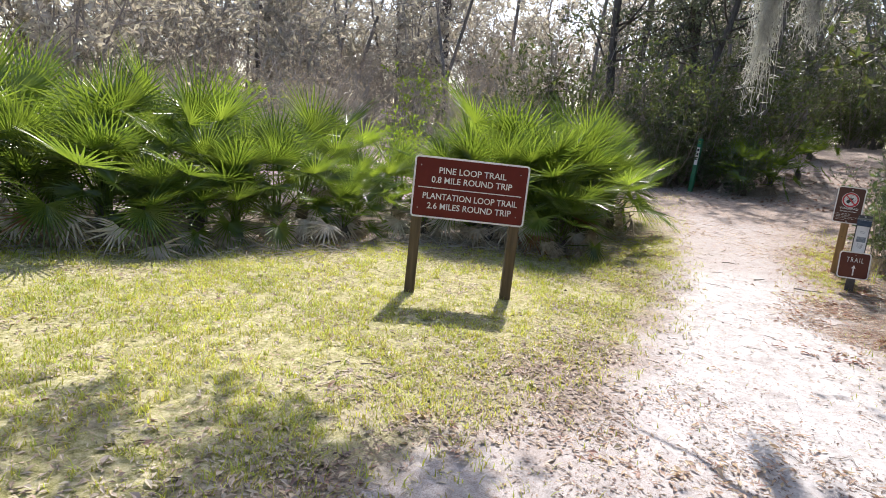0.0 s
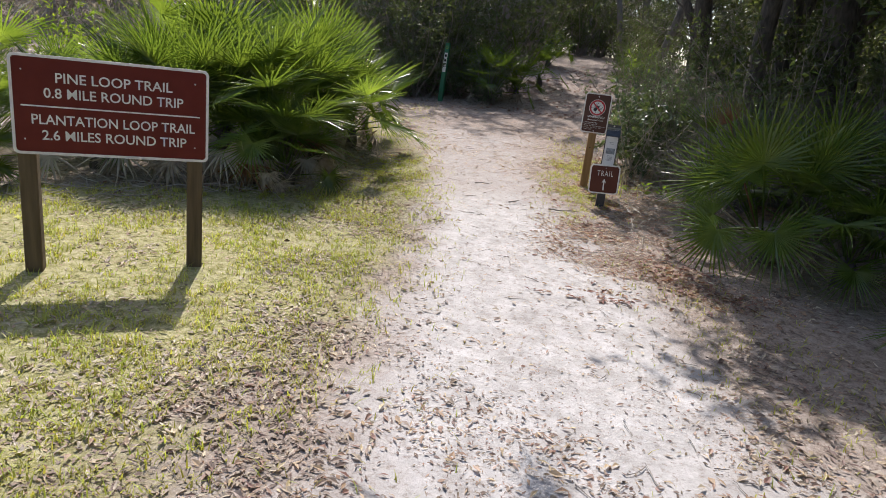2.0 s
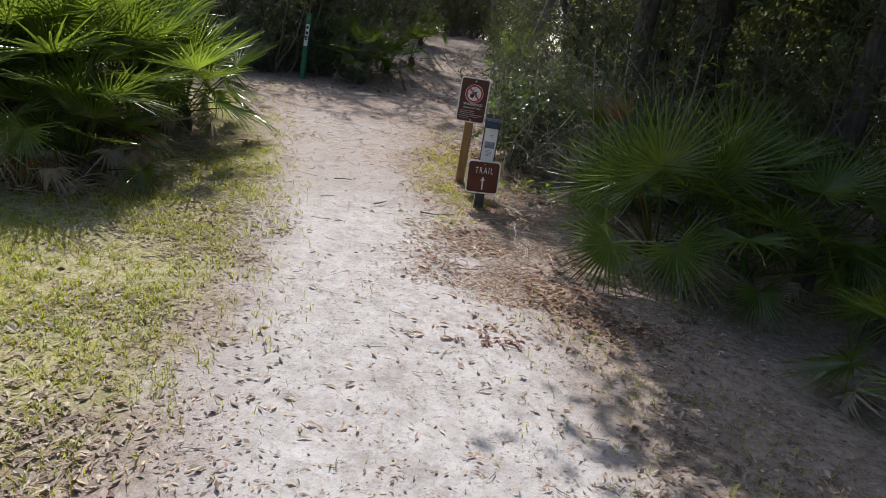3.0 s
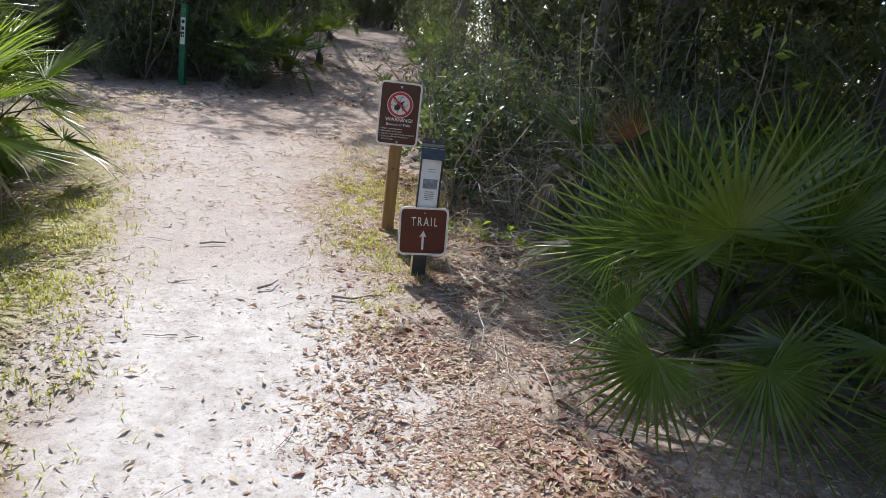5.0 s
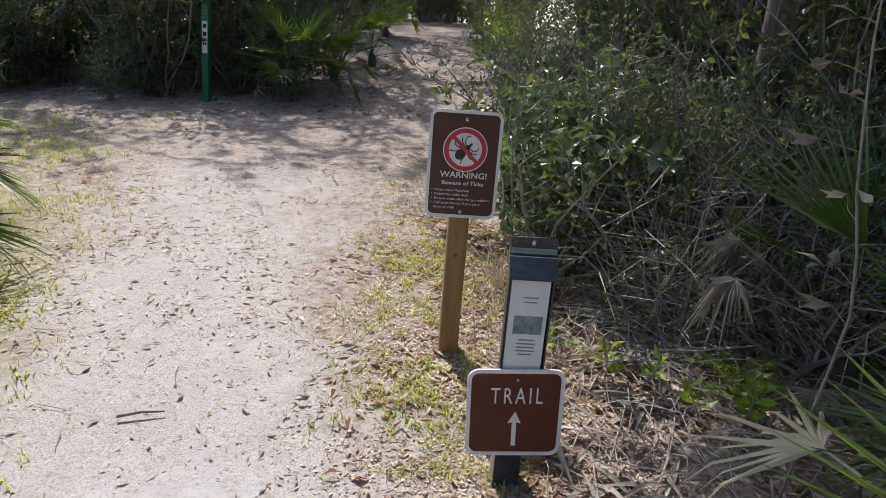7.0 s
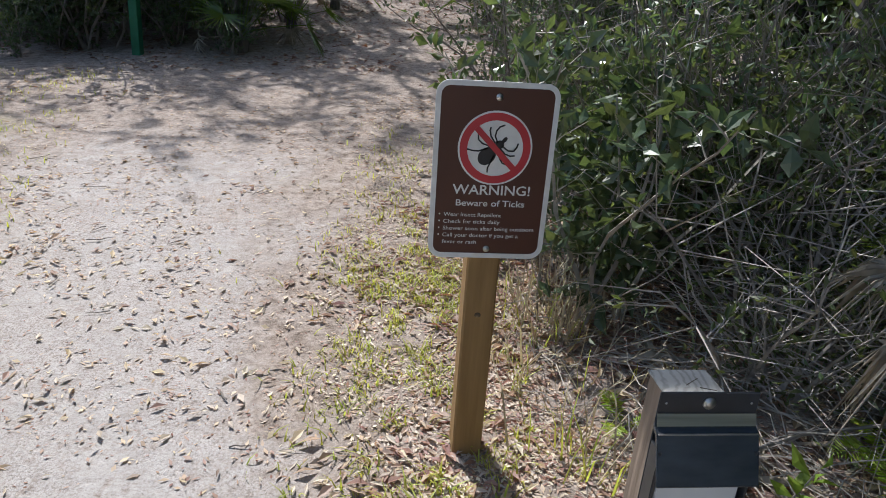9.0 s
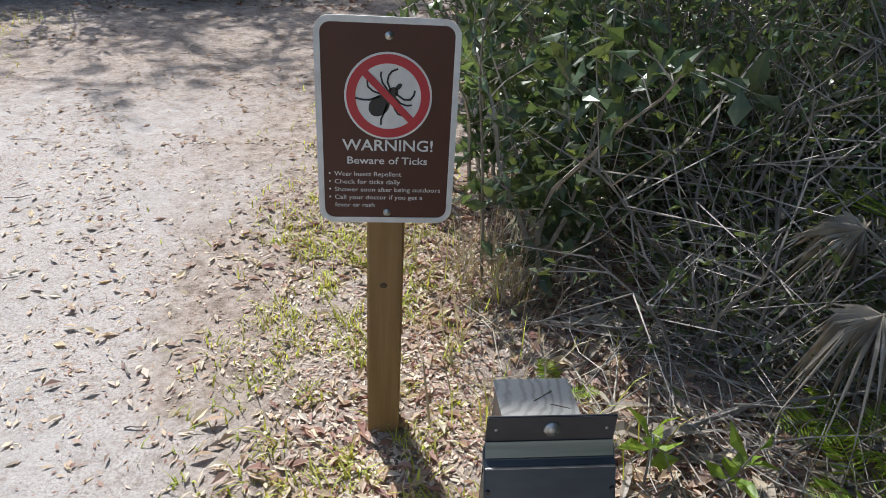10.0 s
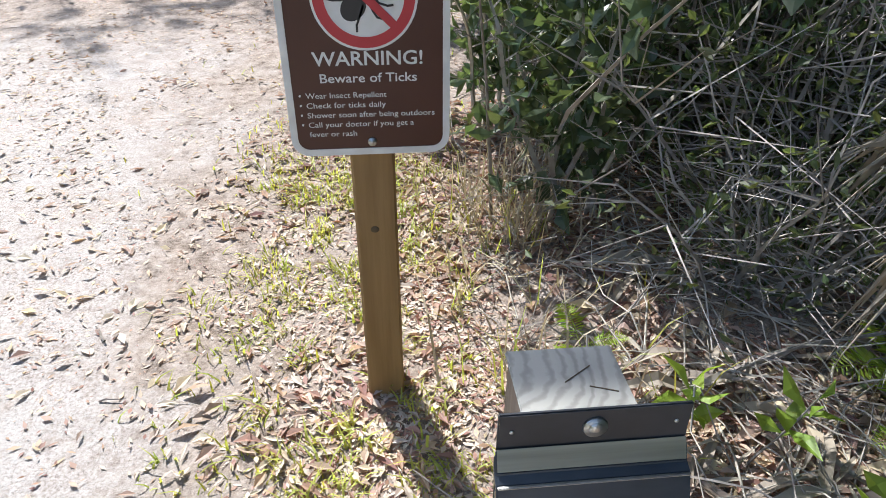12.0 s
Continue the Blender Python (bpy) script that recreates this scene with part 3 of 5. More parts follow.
def trail_marker():
    """The low post with a square plate and a leaflet box."""
    gz = level(0.43, 8.375)
    t = thing("trail_marker_post", pose(0.43, 8.375, gz), "grey timber trail post carrying a leaflet box and a brown plate", "signpost")
    top = 1.203 - gz
    timber("post", t, 0, 0, -0.3, top - 0.0005, 0.089, M_POST_GREY, "bleached squared timber post")
    # the sawn top, with two drying cracks
    part("post_top", box_bm(-0.0445, 0.0445, -0.0445, 0.0445, top - 0.0015, top + 0.0015, 0.001), end_grain(), t, "grey sawn post top with growth rings")
    for cx, cy, ang, L in ((0.008, 0.012, 35, 0.030), (0.024, -0.006, -20, 0.022)):
        part("drying_crack", box_bm(-L / 2, L / 2, -0.0004, 0.0004, top + 0.0016, top + 0.0022, 0), M_POST_DARK, t, "dark drying crack", pose(cx, cy, 0, 0, 0, ang))
    # plate
    # dark sheet added over the post front in place of its shade
    part("shade_sheet", box_bm(-0.043, 0.043, -0.0475, -0.0448, -0.1, 0.78 - gz, 0.001), M_PLASTIC, t, "dark slate-coloured sheet painted as shade on the post front")
    s = pose(-0.004, -0.083, 0.655 - gz, 0, -2.6, 0)
    pl = part("plate", slab(rounded(0.307, 0.307, 0.036), -0.001, 0.003), M_PLATE, t, "brown square plate", s)
    part("border", ring(rounded(0.309, 0.309, 0.037), rounded(0.283, 0.283, 0.025), -0.003, 0.004), M_WHITE, pl, "worn white border")
    part("spacer", box_bm(-0.035, 0.035, 0.003, 0.0385, -0.13, 0.10, 0.002), M_POST_DARK, pl, "dark timber spacer")
    words("lettering", "TRAIL", 0.165, 0.056, 0.004, 0.064, -0.0026, M_WHITE, pl, 0.004, space=1.35)
    a = [(-0.006, -0.118), (0.008, -0.118), (0.0075, -0.032), (0.022, -0.036), (0.002, 0.006), (-0.021, -0.036), (-0.0065, -0.032)]
    part("arrow", slab(a, -0.0026, -0.0005), M_WHITE, pl, "worn white arrow pointing up")
    bolt(pl, 0.004, 0.118, -0.002, 0.005, "screw", False)
    # leaflet box: back plate, body, lid, leaflets
    x0, x1 = -0.0665, 0.0725
    zt = 1.228 - gz
    back = part("leaflet_box", box_bm(x0, x1, -0.0485, -0.0450, 0.80 - gz, zt, 0.001), M_PLASTIC, t, "black plastic leaflet box")
    bm = bmesh.new()
    prof = [(-0.0486, zt - 0.034), (-0.056, zt - 0.050), (-0.064, zt - 0.054), (-0.092, zt - 0.118), (-0.090, zt - 0.122), (-0.060, zt - 0.060), (-0.0486, zt - 0.056)]
    a = [bm.verts.new((x0 - 0.002, y, z)) for y, z in prof]
    b = [bm.verts.new((x1 + 0.002, y, z)) for y, z in prof]
    bm.faces.new(a)
    bm.faces.new(b[::-1])
    for i in range(len(prof)):
        j = (i + 1) % len(prof)
        bm.faces.new((a[i], a[j], b[j], b[i]))
    bmesh.ops.recalc_face_normals(bm, faces=bm.faces)
    bmesh.ops.bevel(bm, geom=bm.edges[:], offset=0.0012, segments=2, affect="EDGES")
    lid = part("lid", bm, M_LID, back, "sloping dark plastic lid with reflected sky in its tone")
    part("ridge", box_bm(x0 - 0.001, x1 + 0.001, -0.0662, -0.0636, zt - 0.0555, zt - 0.0535, 0.0006), M_ALU, lid, "pale scratched bend line")
    # coloured strip that draws the reflection in the black plastic
    part("reflection_band", slab([(x0, zt - 0.0325), (x1, zt - 0.0325), (x1, zt - 0.0495), (x0, zt - 0.0495)], -0.0006, 0.0), M_REFLECTION, lid, "olive-grey strip painted as a reflection in the black plastic", Matrix.Translation((0, -0.0492, zt - 0.0325)) @ Matrix.Rotation(radians(-25), 4, "X") @ Matrix.Translation((0, 0, -(zt - 0.0325))))
    for xa, xb in ((x0, x0 + 0.005), (x1 - 0.005, x1)):
        part("side_wall", box_bm(xa, xb, -0.076, -0.0484, 0.80 - gz, zt - 0.075, 0.001), M_PLASTIC, back)
    part("floor_plate", box_bm(x0, x1, -0.076, -0.0484, 0.796 - gz, 0.80 - gz, 0.0008), M_PLASTIC, back)
    lf = part("leaflet", box_bm(x0 + 0.010, x1 - 0.010, -0.070, -0.0490, 0.802 - gz, zt - 0.078, 0.0012), M_PAPER, back, "stack of printed leaflets")
    part("photo", slab([(x0 + 0.028, 0.925 - gz), (x1 - 0.022, 0.925 - gz), (x1 - 0.022, 0.985 - gz), (x0 + 0.028, 0.985 - gz)], -0.0712, -0.0702), M_PHOTO, lf, "grey printed photo")
    for z, wd in ((1.045, 0.05), (1.030, 0.04), (0.905, 0.05), (0.892, 0.06), (0.880, 0.055), (0.868, 0.06), (0.856, 0.045)):
        part("text_bar", slab([(-wd / 2 + 0.006, z - 0.002 - gz), (wd / 2 + 0.006, z - 0.002 - gz), (wd / 2 + 0.006, z + 0.002 - gz), (-wd / 2 + 0.006, z + 0.002 - gz)], -0.0711, -0.0702), M_PHOTO, lf)
    bolt(t, 0.003, zt - 0.0165, -0.0495, 0.0058, washer=True)
    for x in (x0 + 0.010, x1 - 0.010):
        bolt(t, x, zt - 0.0165, -0.0488, 0.0018, "rivet", False)


def green_marker():
    """The green trail marker at the far side of the clearing."""
    gz = level(-2.78, 15.4)
    t = thing("trail_marker", pose(-2.78, 15.4, gz, 0, 2.0, -8), "green painted trail marker post with a pale label strip", "signpost")
    timber("post", t, 0, 0, -0.25, 1.22, 0.095, M_GREEN, "green painted post")
    st = part("label_strip", box_bm(-0.036, 0.036, -0.0500, -0.0478, 0.62, 1.02, 0.001), M_WHITE, t, "pale label strip with dark symbols")
    for z in (0.96, 0.86, 0.79, 0.74):
        for x in ((0,) if z > 0.85 else (-0.014, 0.014)):
            part("symbol", slab(rounded(0.022 if x else 0.045, 0.03 if x else 0.05, 0.004), -0.0512, -0.0498), M_BLACK, st, "", pose(x, 0, z))
    part("emblem", ring(circle(0.030, 20), circle(0.022, 20), -0.0500, -0.0474), M_LEAF_LIGHT, t, "faint round yellow-green emblem", pose(0, 0, 1.13))


trail_board()
warning_sign()
trail_marker()
green_marker()

# ---- palmettos ----


def frond_mesh(seed, size=0.55, stalk=0.7, spread=125, count=30, droop=0.12, material=None, tilt=25, cup=0.42, ragged=0.0, strip=0.18):
    """A fan leaf on its stalk: folded, pointed strips joined near the middle."""
    rng = np.random.default_rng(seed)
    hp = Heap()
    # stalk along +x, rising and then bending over
    k = np.linspace(0, 1, 6)
    path = np.stack([k * stalk, rng.normal(scale=0.01) * k, -0.10 * stalk * k**2.2], 1)
    v, f = tube(path, 0.009 - 0.004 * k, 5)
    hp.add(v, f)
    tip = path[-1]
    d = unit(path[-1] - path[-2])
    side = np.array([0, 1.0, 0])
    up = unit(np.cross(d, side)) * 1.0
    up = up if up[2] > 0 else -up
    tr = radians(tilt)
    d2 = d * math.cos(tr) - up * math.sin(tr)
    up2 = d * math.sin(tr) + up * math.cos(tr)
    half = radians(spread)
    dth = 2 * half / count

    def spot(th, r, L, lift, dr):
        return tip + (d2 * math.cos(th) + side * math.sin(th)) * L * r + up2 * (lift * L * r - dr * L * r**2.6)

    def reach(th):
        return size * (0.74 + 0.26 * math.cos(th * 0.85))

    rows, fs = [tip], []
    # pleats joined out to a third of the radius: valley points shared by neighbours
    join = rng.uniform(0.24, 0.33)
    valley = []
    for i in range(count + 1):
        th = -half + dth * i
        lift = cup * (abs(th) / half) ** 2
        valley.append(len(rows))
        rows.append(spot(th, join, reach(th), lift, droop) - up2 * size * 0.012)
    for i in range(count):
        th = -half + dth * (i + 0.5) + rng.normal(scale=dth * 0.08)
        out = d2 * math.cos(th) + side * math.sin(th)
        across = -d2 * math.sin(th) + side * math.cos(th)
        L = reach(th) * rng.uniform(0.88, 1.08)
        if ragged and rng.random() < ragged:
            L *= rng.uniform(0.5, 0.8)
        lift = cup * (abs(th) / half) ** 2
        dr = droop * rng.uniform(0.1, 1.8)
        w = strip * math.tan(dth / 2) * L
        o = len(rows)
        rows.append(spot(th, join, L, lift, dr) + up2 * w * 0.55)
        m3, r3 = spot(th, 0.72, L, lift, dr), spot(th, 1.0, L, lift, dr)
        tw = rng.normal(scale=0.3)
        ac = across * math.cos(tw) + up2 * math.sin(tw)
        rows += [m3 - ac * w * 0.72, m3 + up2 * w * 0.4, m3 + ac * w * 0.72, r3]
        va, vb = valley[i], valley[i + 1]
        fs += [(0, va, o), (0, o, vb), (va, o + 1, o + 2, o), (o, o + 2, o + 3, vb), (o + 1, o + 4, o + 2), (o + 2, o + 4, o + 3)]
    base_n = hp.n
    last = [base_n - 5 + k2 for k2 in range(5)]
    hp.add(rows, fs)
    hp.f.extend((last[k2], last[(k2 + 1) % 5], base_n) for k2 in range(5))
    return hp.mesh("frond", material or M_FROND)


FRONDS = [frond_mesh(10 + k, size=s, stalk=st, spread=sp, count=c, droop=dr, tilt=ti) for k, (s, st, sp, c, dr, ti) in enumerate((
    (0.56, 0.75, 120, 30, 0.10, 15), (0.52, 0.62, 135, 34, 0.14, 30), (0.60, 0.85, 110, 28, 0.08, 5), (0.48, 0.55, 140, 32, 0.18, 40), (0.55, 0.70, 125, 30, 0.22, 25), (0.58, 0.80, 100, 26, 0.06, 0), (0.50, 0.65, 130, 36, 0.12, 45), (0.62, 0.60, 115, 32, 0.15, 20), (0.52, 0.72, 125, 32, 0.10, 62), (0.56, 0.80, 120, 30, 0.16, 75)))]
FRONDS_DEAD = [frond_mesh(40 + k, size=0.44, stalk=0.55, spread=95, count=20, droop=0.75, material=M_FROND_DEAD, tilt=55, ragged=0.5) for k in range(3)]
FRONDS_PALE = [frond_mesh(60 + k, size=0.42, stalk=0.62, spread=95, count=15, droop=0.35, material=M_FROND_PALE if k else M_FROND_RUST, tilt=38, ragged=0.2) for k in range(3)]
FROND_RUST = frond_mesh(50, size=0.42, stalk=0.5, spread=100, count=22, droop=0.15, material=M_FROND_RUST, tilt=20)


def palmetto(x, y, seed, n=16, scale=1.0, dead=3, rust=0, lean=(0, 0), label="saw palmetto with stiff green fan fronds", group="palmettos", low=14, high=86, dead_way=(0, 360), pale=0):
    rng = np.random.default_rng(seed)
    t = thing("palmetto", pose(x, y, level(x, y)), label, "palm", group)
    v, f = tube(np.array([[0, 0, -0.1], [0.02, 0.01, 0.12], [0.0, 0.03, 0.26 * scale]]), [0.09, 0.085, 0.05], 9)
    put("trunk", mesh_of("trunk", v, f, M_BARK), t, None, "short fibrous dark trunk")
    for i in range(n):
        az = 137.5 * i + rng.uniform(-18, 18)
        el = low + (high - low) * ((i + 0.5) / n) ** 0.75 + rng.uniform(-6, 6)
        s = scale * rng.uniform(0.82, 1.15)
        m = Matrix.Translation((rng.uniform(-0.05, 0.05), rng.uniform(-0.05, 0.05), rng.uniform(0.1, 0.24) * scale)) @ pose(0, 0, 0, 0, 0, az) @ pose(0, 0, 0, rng.uniform(-35, 35), -el, 0) @ Matrix.Scale(s, 4)
        put("frond", FRONDS[int(rng.choice((1, 3, 4, 6, 8, 9) if el < 42 else (0, 2, 5, 7, 0, 4)))], t, m)
    for i in range(dead + rust):
        az, el = rng.uniform(*dead_way), rng.uniform(0, 22)
        m = Matrix.Translation((0, 0, 0.16 * scale)) @ pose(0, 0, 0, 0, 0, az) @ pose(0, 0, 0, rng.uniform(-40, 40), -el, 0) @ Matrix.Scale(scale * rng.uniform(0.8, 1.05), 4)
        put("dead_frond" if i < dead else "rust_frond", FRONDS_DEAD[int(rng.integers(3))] if i < dead else FROND_RUST, t, m, "dry grey drooping frond" if i < dead else "rust-brown dying frond")
    for i in range(pale):
        az, el = rng.uniform(-95, -5), rng.uniform(2, 18)
        m = Matrix.Translation((0, 0, 0.2 * scale)) @ pose(0, 0, 0, 0, 0, az) @ pose(0, 0, 0, rng.uniform(-25, 25), -el, 0) @ Matrix.Scale(rng.uniform(0.85, 1.1), 4)
        put("dry_frond", FRONDS_PALE[int(rng.choice((0, 1, 1, 2, 2)))], t, m, "dry frond hanging at the base, paled for sun sheen")
    return t


STALKS = (0.75, 0.62, 0.85, 0.55, 0.70, 0.80, 0.65, 0.60, 0.72, 0.80)


def aimed(parent, base, hub, mesh, face=(-0.55, -0.65, 0.5), size=1.0, name="frond", label=""):
    """One more frond of a palmetto, from a place on its trunk towards where its fan begins (both in the world), its blade turned to the open side."""
    o = parent.matrix_basis.translation
    x = (Vector(hub) - Vector(base)).normalized()
    f = Vector(face)
    z = (f - x * f.dot(x)).normalized()
    y = z.cross(x)
    m = Matrix((x, y, z)).transposed().to_4x4()
    return put(name, mesh, parent, Matrix.Translation(Vector(base) - o) @ m @ Matrix.Scale(size, 4), label)


HEDGE = [(-7.7, 3.0, 1.35), (-7.0, 3.9, 1.3), (-6.25, 3.55, 1.08), (-6.0, 4.4, 1.12), (-5.6, 5.25, 1.02), (-6.7, 5.0, 1.25), (-5.25, 6.3, 0.85), (-7.5, 4.9, 1.3), (-6.2, 6.3, 1.15), (-4.55, 6.95, 0.72), (-5.5, 7.6, 0.85), (-7.9, 6.2, 1.2), (-8.7, 4.0, 1.35), (-9.2, 5.2, 1.3), (-6.9, 7.5, 1.2), (-5.5, 4.55, 0.8), (-6.75, 2.95, 0.9), (-6.9, 2.2, 1.0), (-7.6, 1.9, 1.3), (-4.95, 5.75, 0.62), (-5.75, 3.75, 0.7)]
for k, (x, y, s) in enumerate(HEDGE):
    palmetto(x, y, 100 + k, 18, s, dead=3 if s < 1.12 else 2, dead_way=(-110, 10), pale=2 if s < 1.12 else 0, low=16, high=97)
for k, (x, y) in enumerate(((-3.75, 7.25), (-3.1, 7.7), (-3.9, 8.2), (-2.95, 8.6), (-3.5, 9.3), (-2.85, 9.6), (-4.5, 9.2), (-3.4, 10.3), (-4.2, 7.6), (-2.75, 7.35))):
    palmetto(x, y, 140 + k, 20, (1.1, 1.15, 1.35, 1.2, 1.3, 1.0, 1.3, 1.15, 1.1, 0.72)[k], dead=4 if k < 2 else 3, dead_way=(-120, 20), pale=2 if k in (0, 1, 3) else 0, low=16, high=96)
SHADE = "saw palmetto in deep shade beside the sandy trail"
for k, (x, y, s, lo, hi) in enumerate(((2.35, 6.9, 0.95, 4, 75), (2.3, 7.9, 1.05, 15, 80), (3.1, 7.4, 1.05, 4, 75), (2.75, 5.3, 0.85, 4, 70), (3.6, 6.2, 1.0, 4, 75))):
    palmetto(x, y, 170 + k, 16, s, dead=2, label=SHADE, low=lo, high=hi)
by_trail = palmetto(1.80, 7.30, 176, 6, 0.92, dead=2, label=SHADE, low=40, high=80)
root = (1.80, 7.30, 0.42)
for hub, k, face in (((1.10, 7.27, 1.05), 1, (-0.45, -0.8, 0.4)), ((1.39, 7.08, 1.24), 7, (-0.3, -0.9, 0.35)), ((1.34, 7.12, 0.68), 1, (-0.4, -0.6, 0.7)), ((1.36, 6.84, 1.16), 1, (-0.3, -0.9, 0.3)), ((1.30, 6.78, 0.66), 9, (-0.5, -0.6, 0.6)), ((1.52, 6.72, 1.10), 2, (-0.2, -0.9, 0.4)), ((1.40, 7.60, 1.06), 3, (-0.6, -0.5, 0.6)), ((1.62, 6.62, 0.72), 8, (-0.3, -0.8, 0.5)), ((1.90, 6.70, 1.20), 5, (-0.1, -1.0, 0.2))):
    aimed(by_trail, root, hub, FRONDS[k], face, min(1.15, max(0.85, (Vector(hub) - Vector(root)).length / STALKS[k])))
FAN_RUST = frond_mesh(51, size=0.26, stalk=1.14, spread=80, count=20, droop=0.12, material=M_FROND_RUST, tilt=-25)
for hub in ((1.33, 7.62, 1.42),):
    aimed(by_trail, root, hub, FAN_RUST, (-0.6, -0.7, 0.2), 1.0, "rust_frond", "rust-brown dying frond")
aimed(by_trail, (1.80, 7.30, 0.36), (1.36, 7.10, 0.55), FRONDS_DEAD[0], (-0.5, -0.5, 0.7), 0.42, "dead_frond", "small bleached white frond")
FAN_TAN = frond_mesh(46, size=0.46, stalk=0.97, spread=75, count=12, droop=0.42, material=M_STRAW, tilt=30, cup=0.1, strip=0.18)
FAN_GREY = frond_mesh(47, size=0.36, stalk=0.75, spread=105, count=30, droop=1.9, material=M_FROND_DEAD, tilt=28, cup=-0.1, ragged=0.7, strip=0.085)
aimed(by_trail, root, (1.16, 8.20, 0.90), FAN_TAN, (-0.1, -0.35, 1.0), 1.0, "dead_frond", "dry pale drooping frond")
FAN_LONG = frond_mesh(48, size=0.55, stalk=1.35, spread=32, count=13, droop=0.05, tilt=-8, cup=0.1, strip=0.28)
aimed(by_trail, root, (1.36, 8.20, 1.36), FAN_LONG, (-0.3, -0.9, 0.5), 1.0, "frond", "long young frond folded into a narrow fan")
dying = palmetto(2.05, 9.10, 177, 4, 0.9, dead=2, label="half-dead palmetto with bleached drooping fronds in the thicket", low=40, high=75)
for hub, face, size in (((1.46, 9.00, 0.98), (-0.35, -0.1, 1.0), 0.9), ((1.52, 9.28, 1.12), (-0.2, -0.3, 1.0), 0.85)):
    aimed(dying, (2.05, 9.10, 0.62), hub, FAN_GREY, face, size, "dead_frond", "dry grey drooping frond")
for k, (x, y, s) in enumerate(((-1.75, 15.9, 0.95), (-1.3, 17.0, 0.95), (-2.2, 16.6, 0.9), (-0.9, 19.5, 0.9), (1.6, 18.5, 0.9), (-5.2, 16.2, 0.9), (1.9, 23.0, 0.9), (-0.9, 24.0, 0.9))):
    palmetto(x, y, 190 + k, 13, s, dead=1, label="saw palmetto at the shaded edge of the woods")

# ---- shrubs, trees and woods ----


def shrub_meshes(seed, height, spread, stems, twigs, per_twig, leaf, width, wood, leafmat, twig_len=0.35, up=0.5, twig_r=0.0035, simple=True):
    """Stems that fork into twigs, and the leaves along those twigs, as two meshes."""
    rng = np.random.default_rng(seed)
    st, lv, at, way = Heap(), Heap(), [], []
    for _ in range(stems):
        a = rng.uniform(0, 2 * math.pi)
        lean = rng.uniform(0.1, spread / height)
        L = height * rng.uniform(0.65, 1.05)
        p = wander(rng, (rng.normal(scale=0.05), rng.normal(scale=0.05), -0.05), (math.cos(a) * lean, math.sin(a) * lean, 1), L, 7, 0.16, 0.03)
        v, f = tube(p, np.linspace(0.006 + 0.005 * height, 0.003, len(p)), 3)
        st.add(v, f)
        for _ in range(twigs):
            q = rng.uniform(0.12, 1.0) * (len(p) - 1)
            i = min(int(q), len(p) - 2)
            s = p[i] + (p[i + 1] - p[i]) * (q - i)
            d = rng.normal(size=3) * np.array([1, 1, 0.6]) + np.array([0, 0, up])
            tw = wander(rng, s, d, twig_len * rng.uniform(0.5, 1.4), 3, 0.3, 0.05)
            bend = [0, 3] if twig_len > 0.45 else [0, 1, 3]
            v, f = tube(tw[bend], np.linspace(twig_r, twig_r * 0.3, len(bend)), 3)
            st.add(v, f)
            for _ in range(per_twig):
                j = rng.uniform(0.3, 3.0)
                b = min(int(j), 2)
                at.append(tw[b] + (tw[b + 1] - tw[b]) * (j - b))
                way.append(unit(tw[b + 1] - tw[b]) * 0.6 + rng.normal(scale=0.6, size=3) + np.array([0, 0, 0.1]))
    if at:
        lv.leaves(at, way, leaf, width, rng, simple=simple)
    return st.mesh("branchwork", wood), (lv.mesh("foliage", leafmat) if at else None)


def shrub_proto(x, y, meshes, label, category="shrub", group="", z=None, yaw=0.0, s=1.0, name="shrub"):
    t = thing(name, pose(x, y, level(x, y) if z is None else z, 0, 0, yaw) @ Matrix.Scale(s, 4), label, category, group)
    put("branchwork", meshes[0], t)
    if meshes[1]:
        put("foliage", meshes[1], t)
    return t


DARK = [shrub_meshes(300 + k, 1.9, 0.9, 9, 14, 12, 0.066, 0.031, M_TWIG, M_LEAF_DARK) for k in range(3)]
GREEN = [shrub_meshes(310 + k, 1.6, 0.8, 8, 14, 13, 0.066, 0.037, M_TWIG, M_LEAF) for k in range(3)]
BARE = [shrub_meshes(320 + k, 2.3, 1.0, 10, 18, 5, 0.06, 0.028, M_BRUSH, M_LEAF_GREY, 0.5) for k in range(3)]
PALE = [shrub_meshes(330 + k, 1.7, 0.5, 5, 14, 12, 0.06, 0.028, M_TWIG, M_LEAF_LIGHT) for k in range(2)]
BROAD = [shrub_meshes(340 + k, 1.15, 0.5, 8, 10, 8, 0.085, 0.046, M_TWIG_PALE, M_LEAF, 0.24, simple=False) for k in range(2)]
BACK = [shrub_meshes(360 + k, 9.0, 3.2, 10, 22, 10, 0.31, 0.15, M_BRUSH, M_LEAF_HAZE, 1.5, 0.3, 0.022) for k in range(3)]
WALL = [shrub_meshes(370 + k, 7.0, 2.6, 10, 22, 11, 0.24, 0.12, M_TWIG, M_LEAF_DARK, 1.1, 0.2, 0.012) for k in range(2)]
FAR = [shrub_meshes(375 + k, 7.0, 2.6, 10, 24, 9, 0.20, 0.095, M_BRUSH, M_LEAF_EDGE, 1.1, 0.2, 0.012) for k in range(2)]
TWIGGY = [shrub_meshes(380 + k, 1.7, 0.8, 13, 18, 5, 0.055, 0.026, M_TWIG, M_LEAF, 0.38) for k in range(3)]
TANGLE = [shrub_meshes(350 + k, 1.1, 1.1, 12, 15, 4, 0.05, 0.022, M_BRUSH, M_LEAF_DARK, 0.5, 0.1) for k in range(2)]

rng = np.random.default_rng(7)


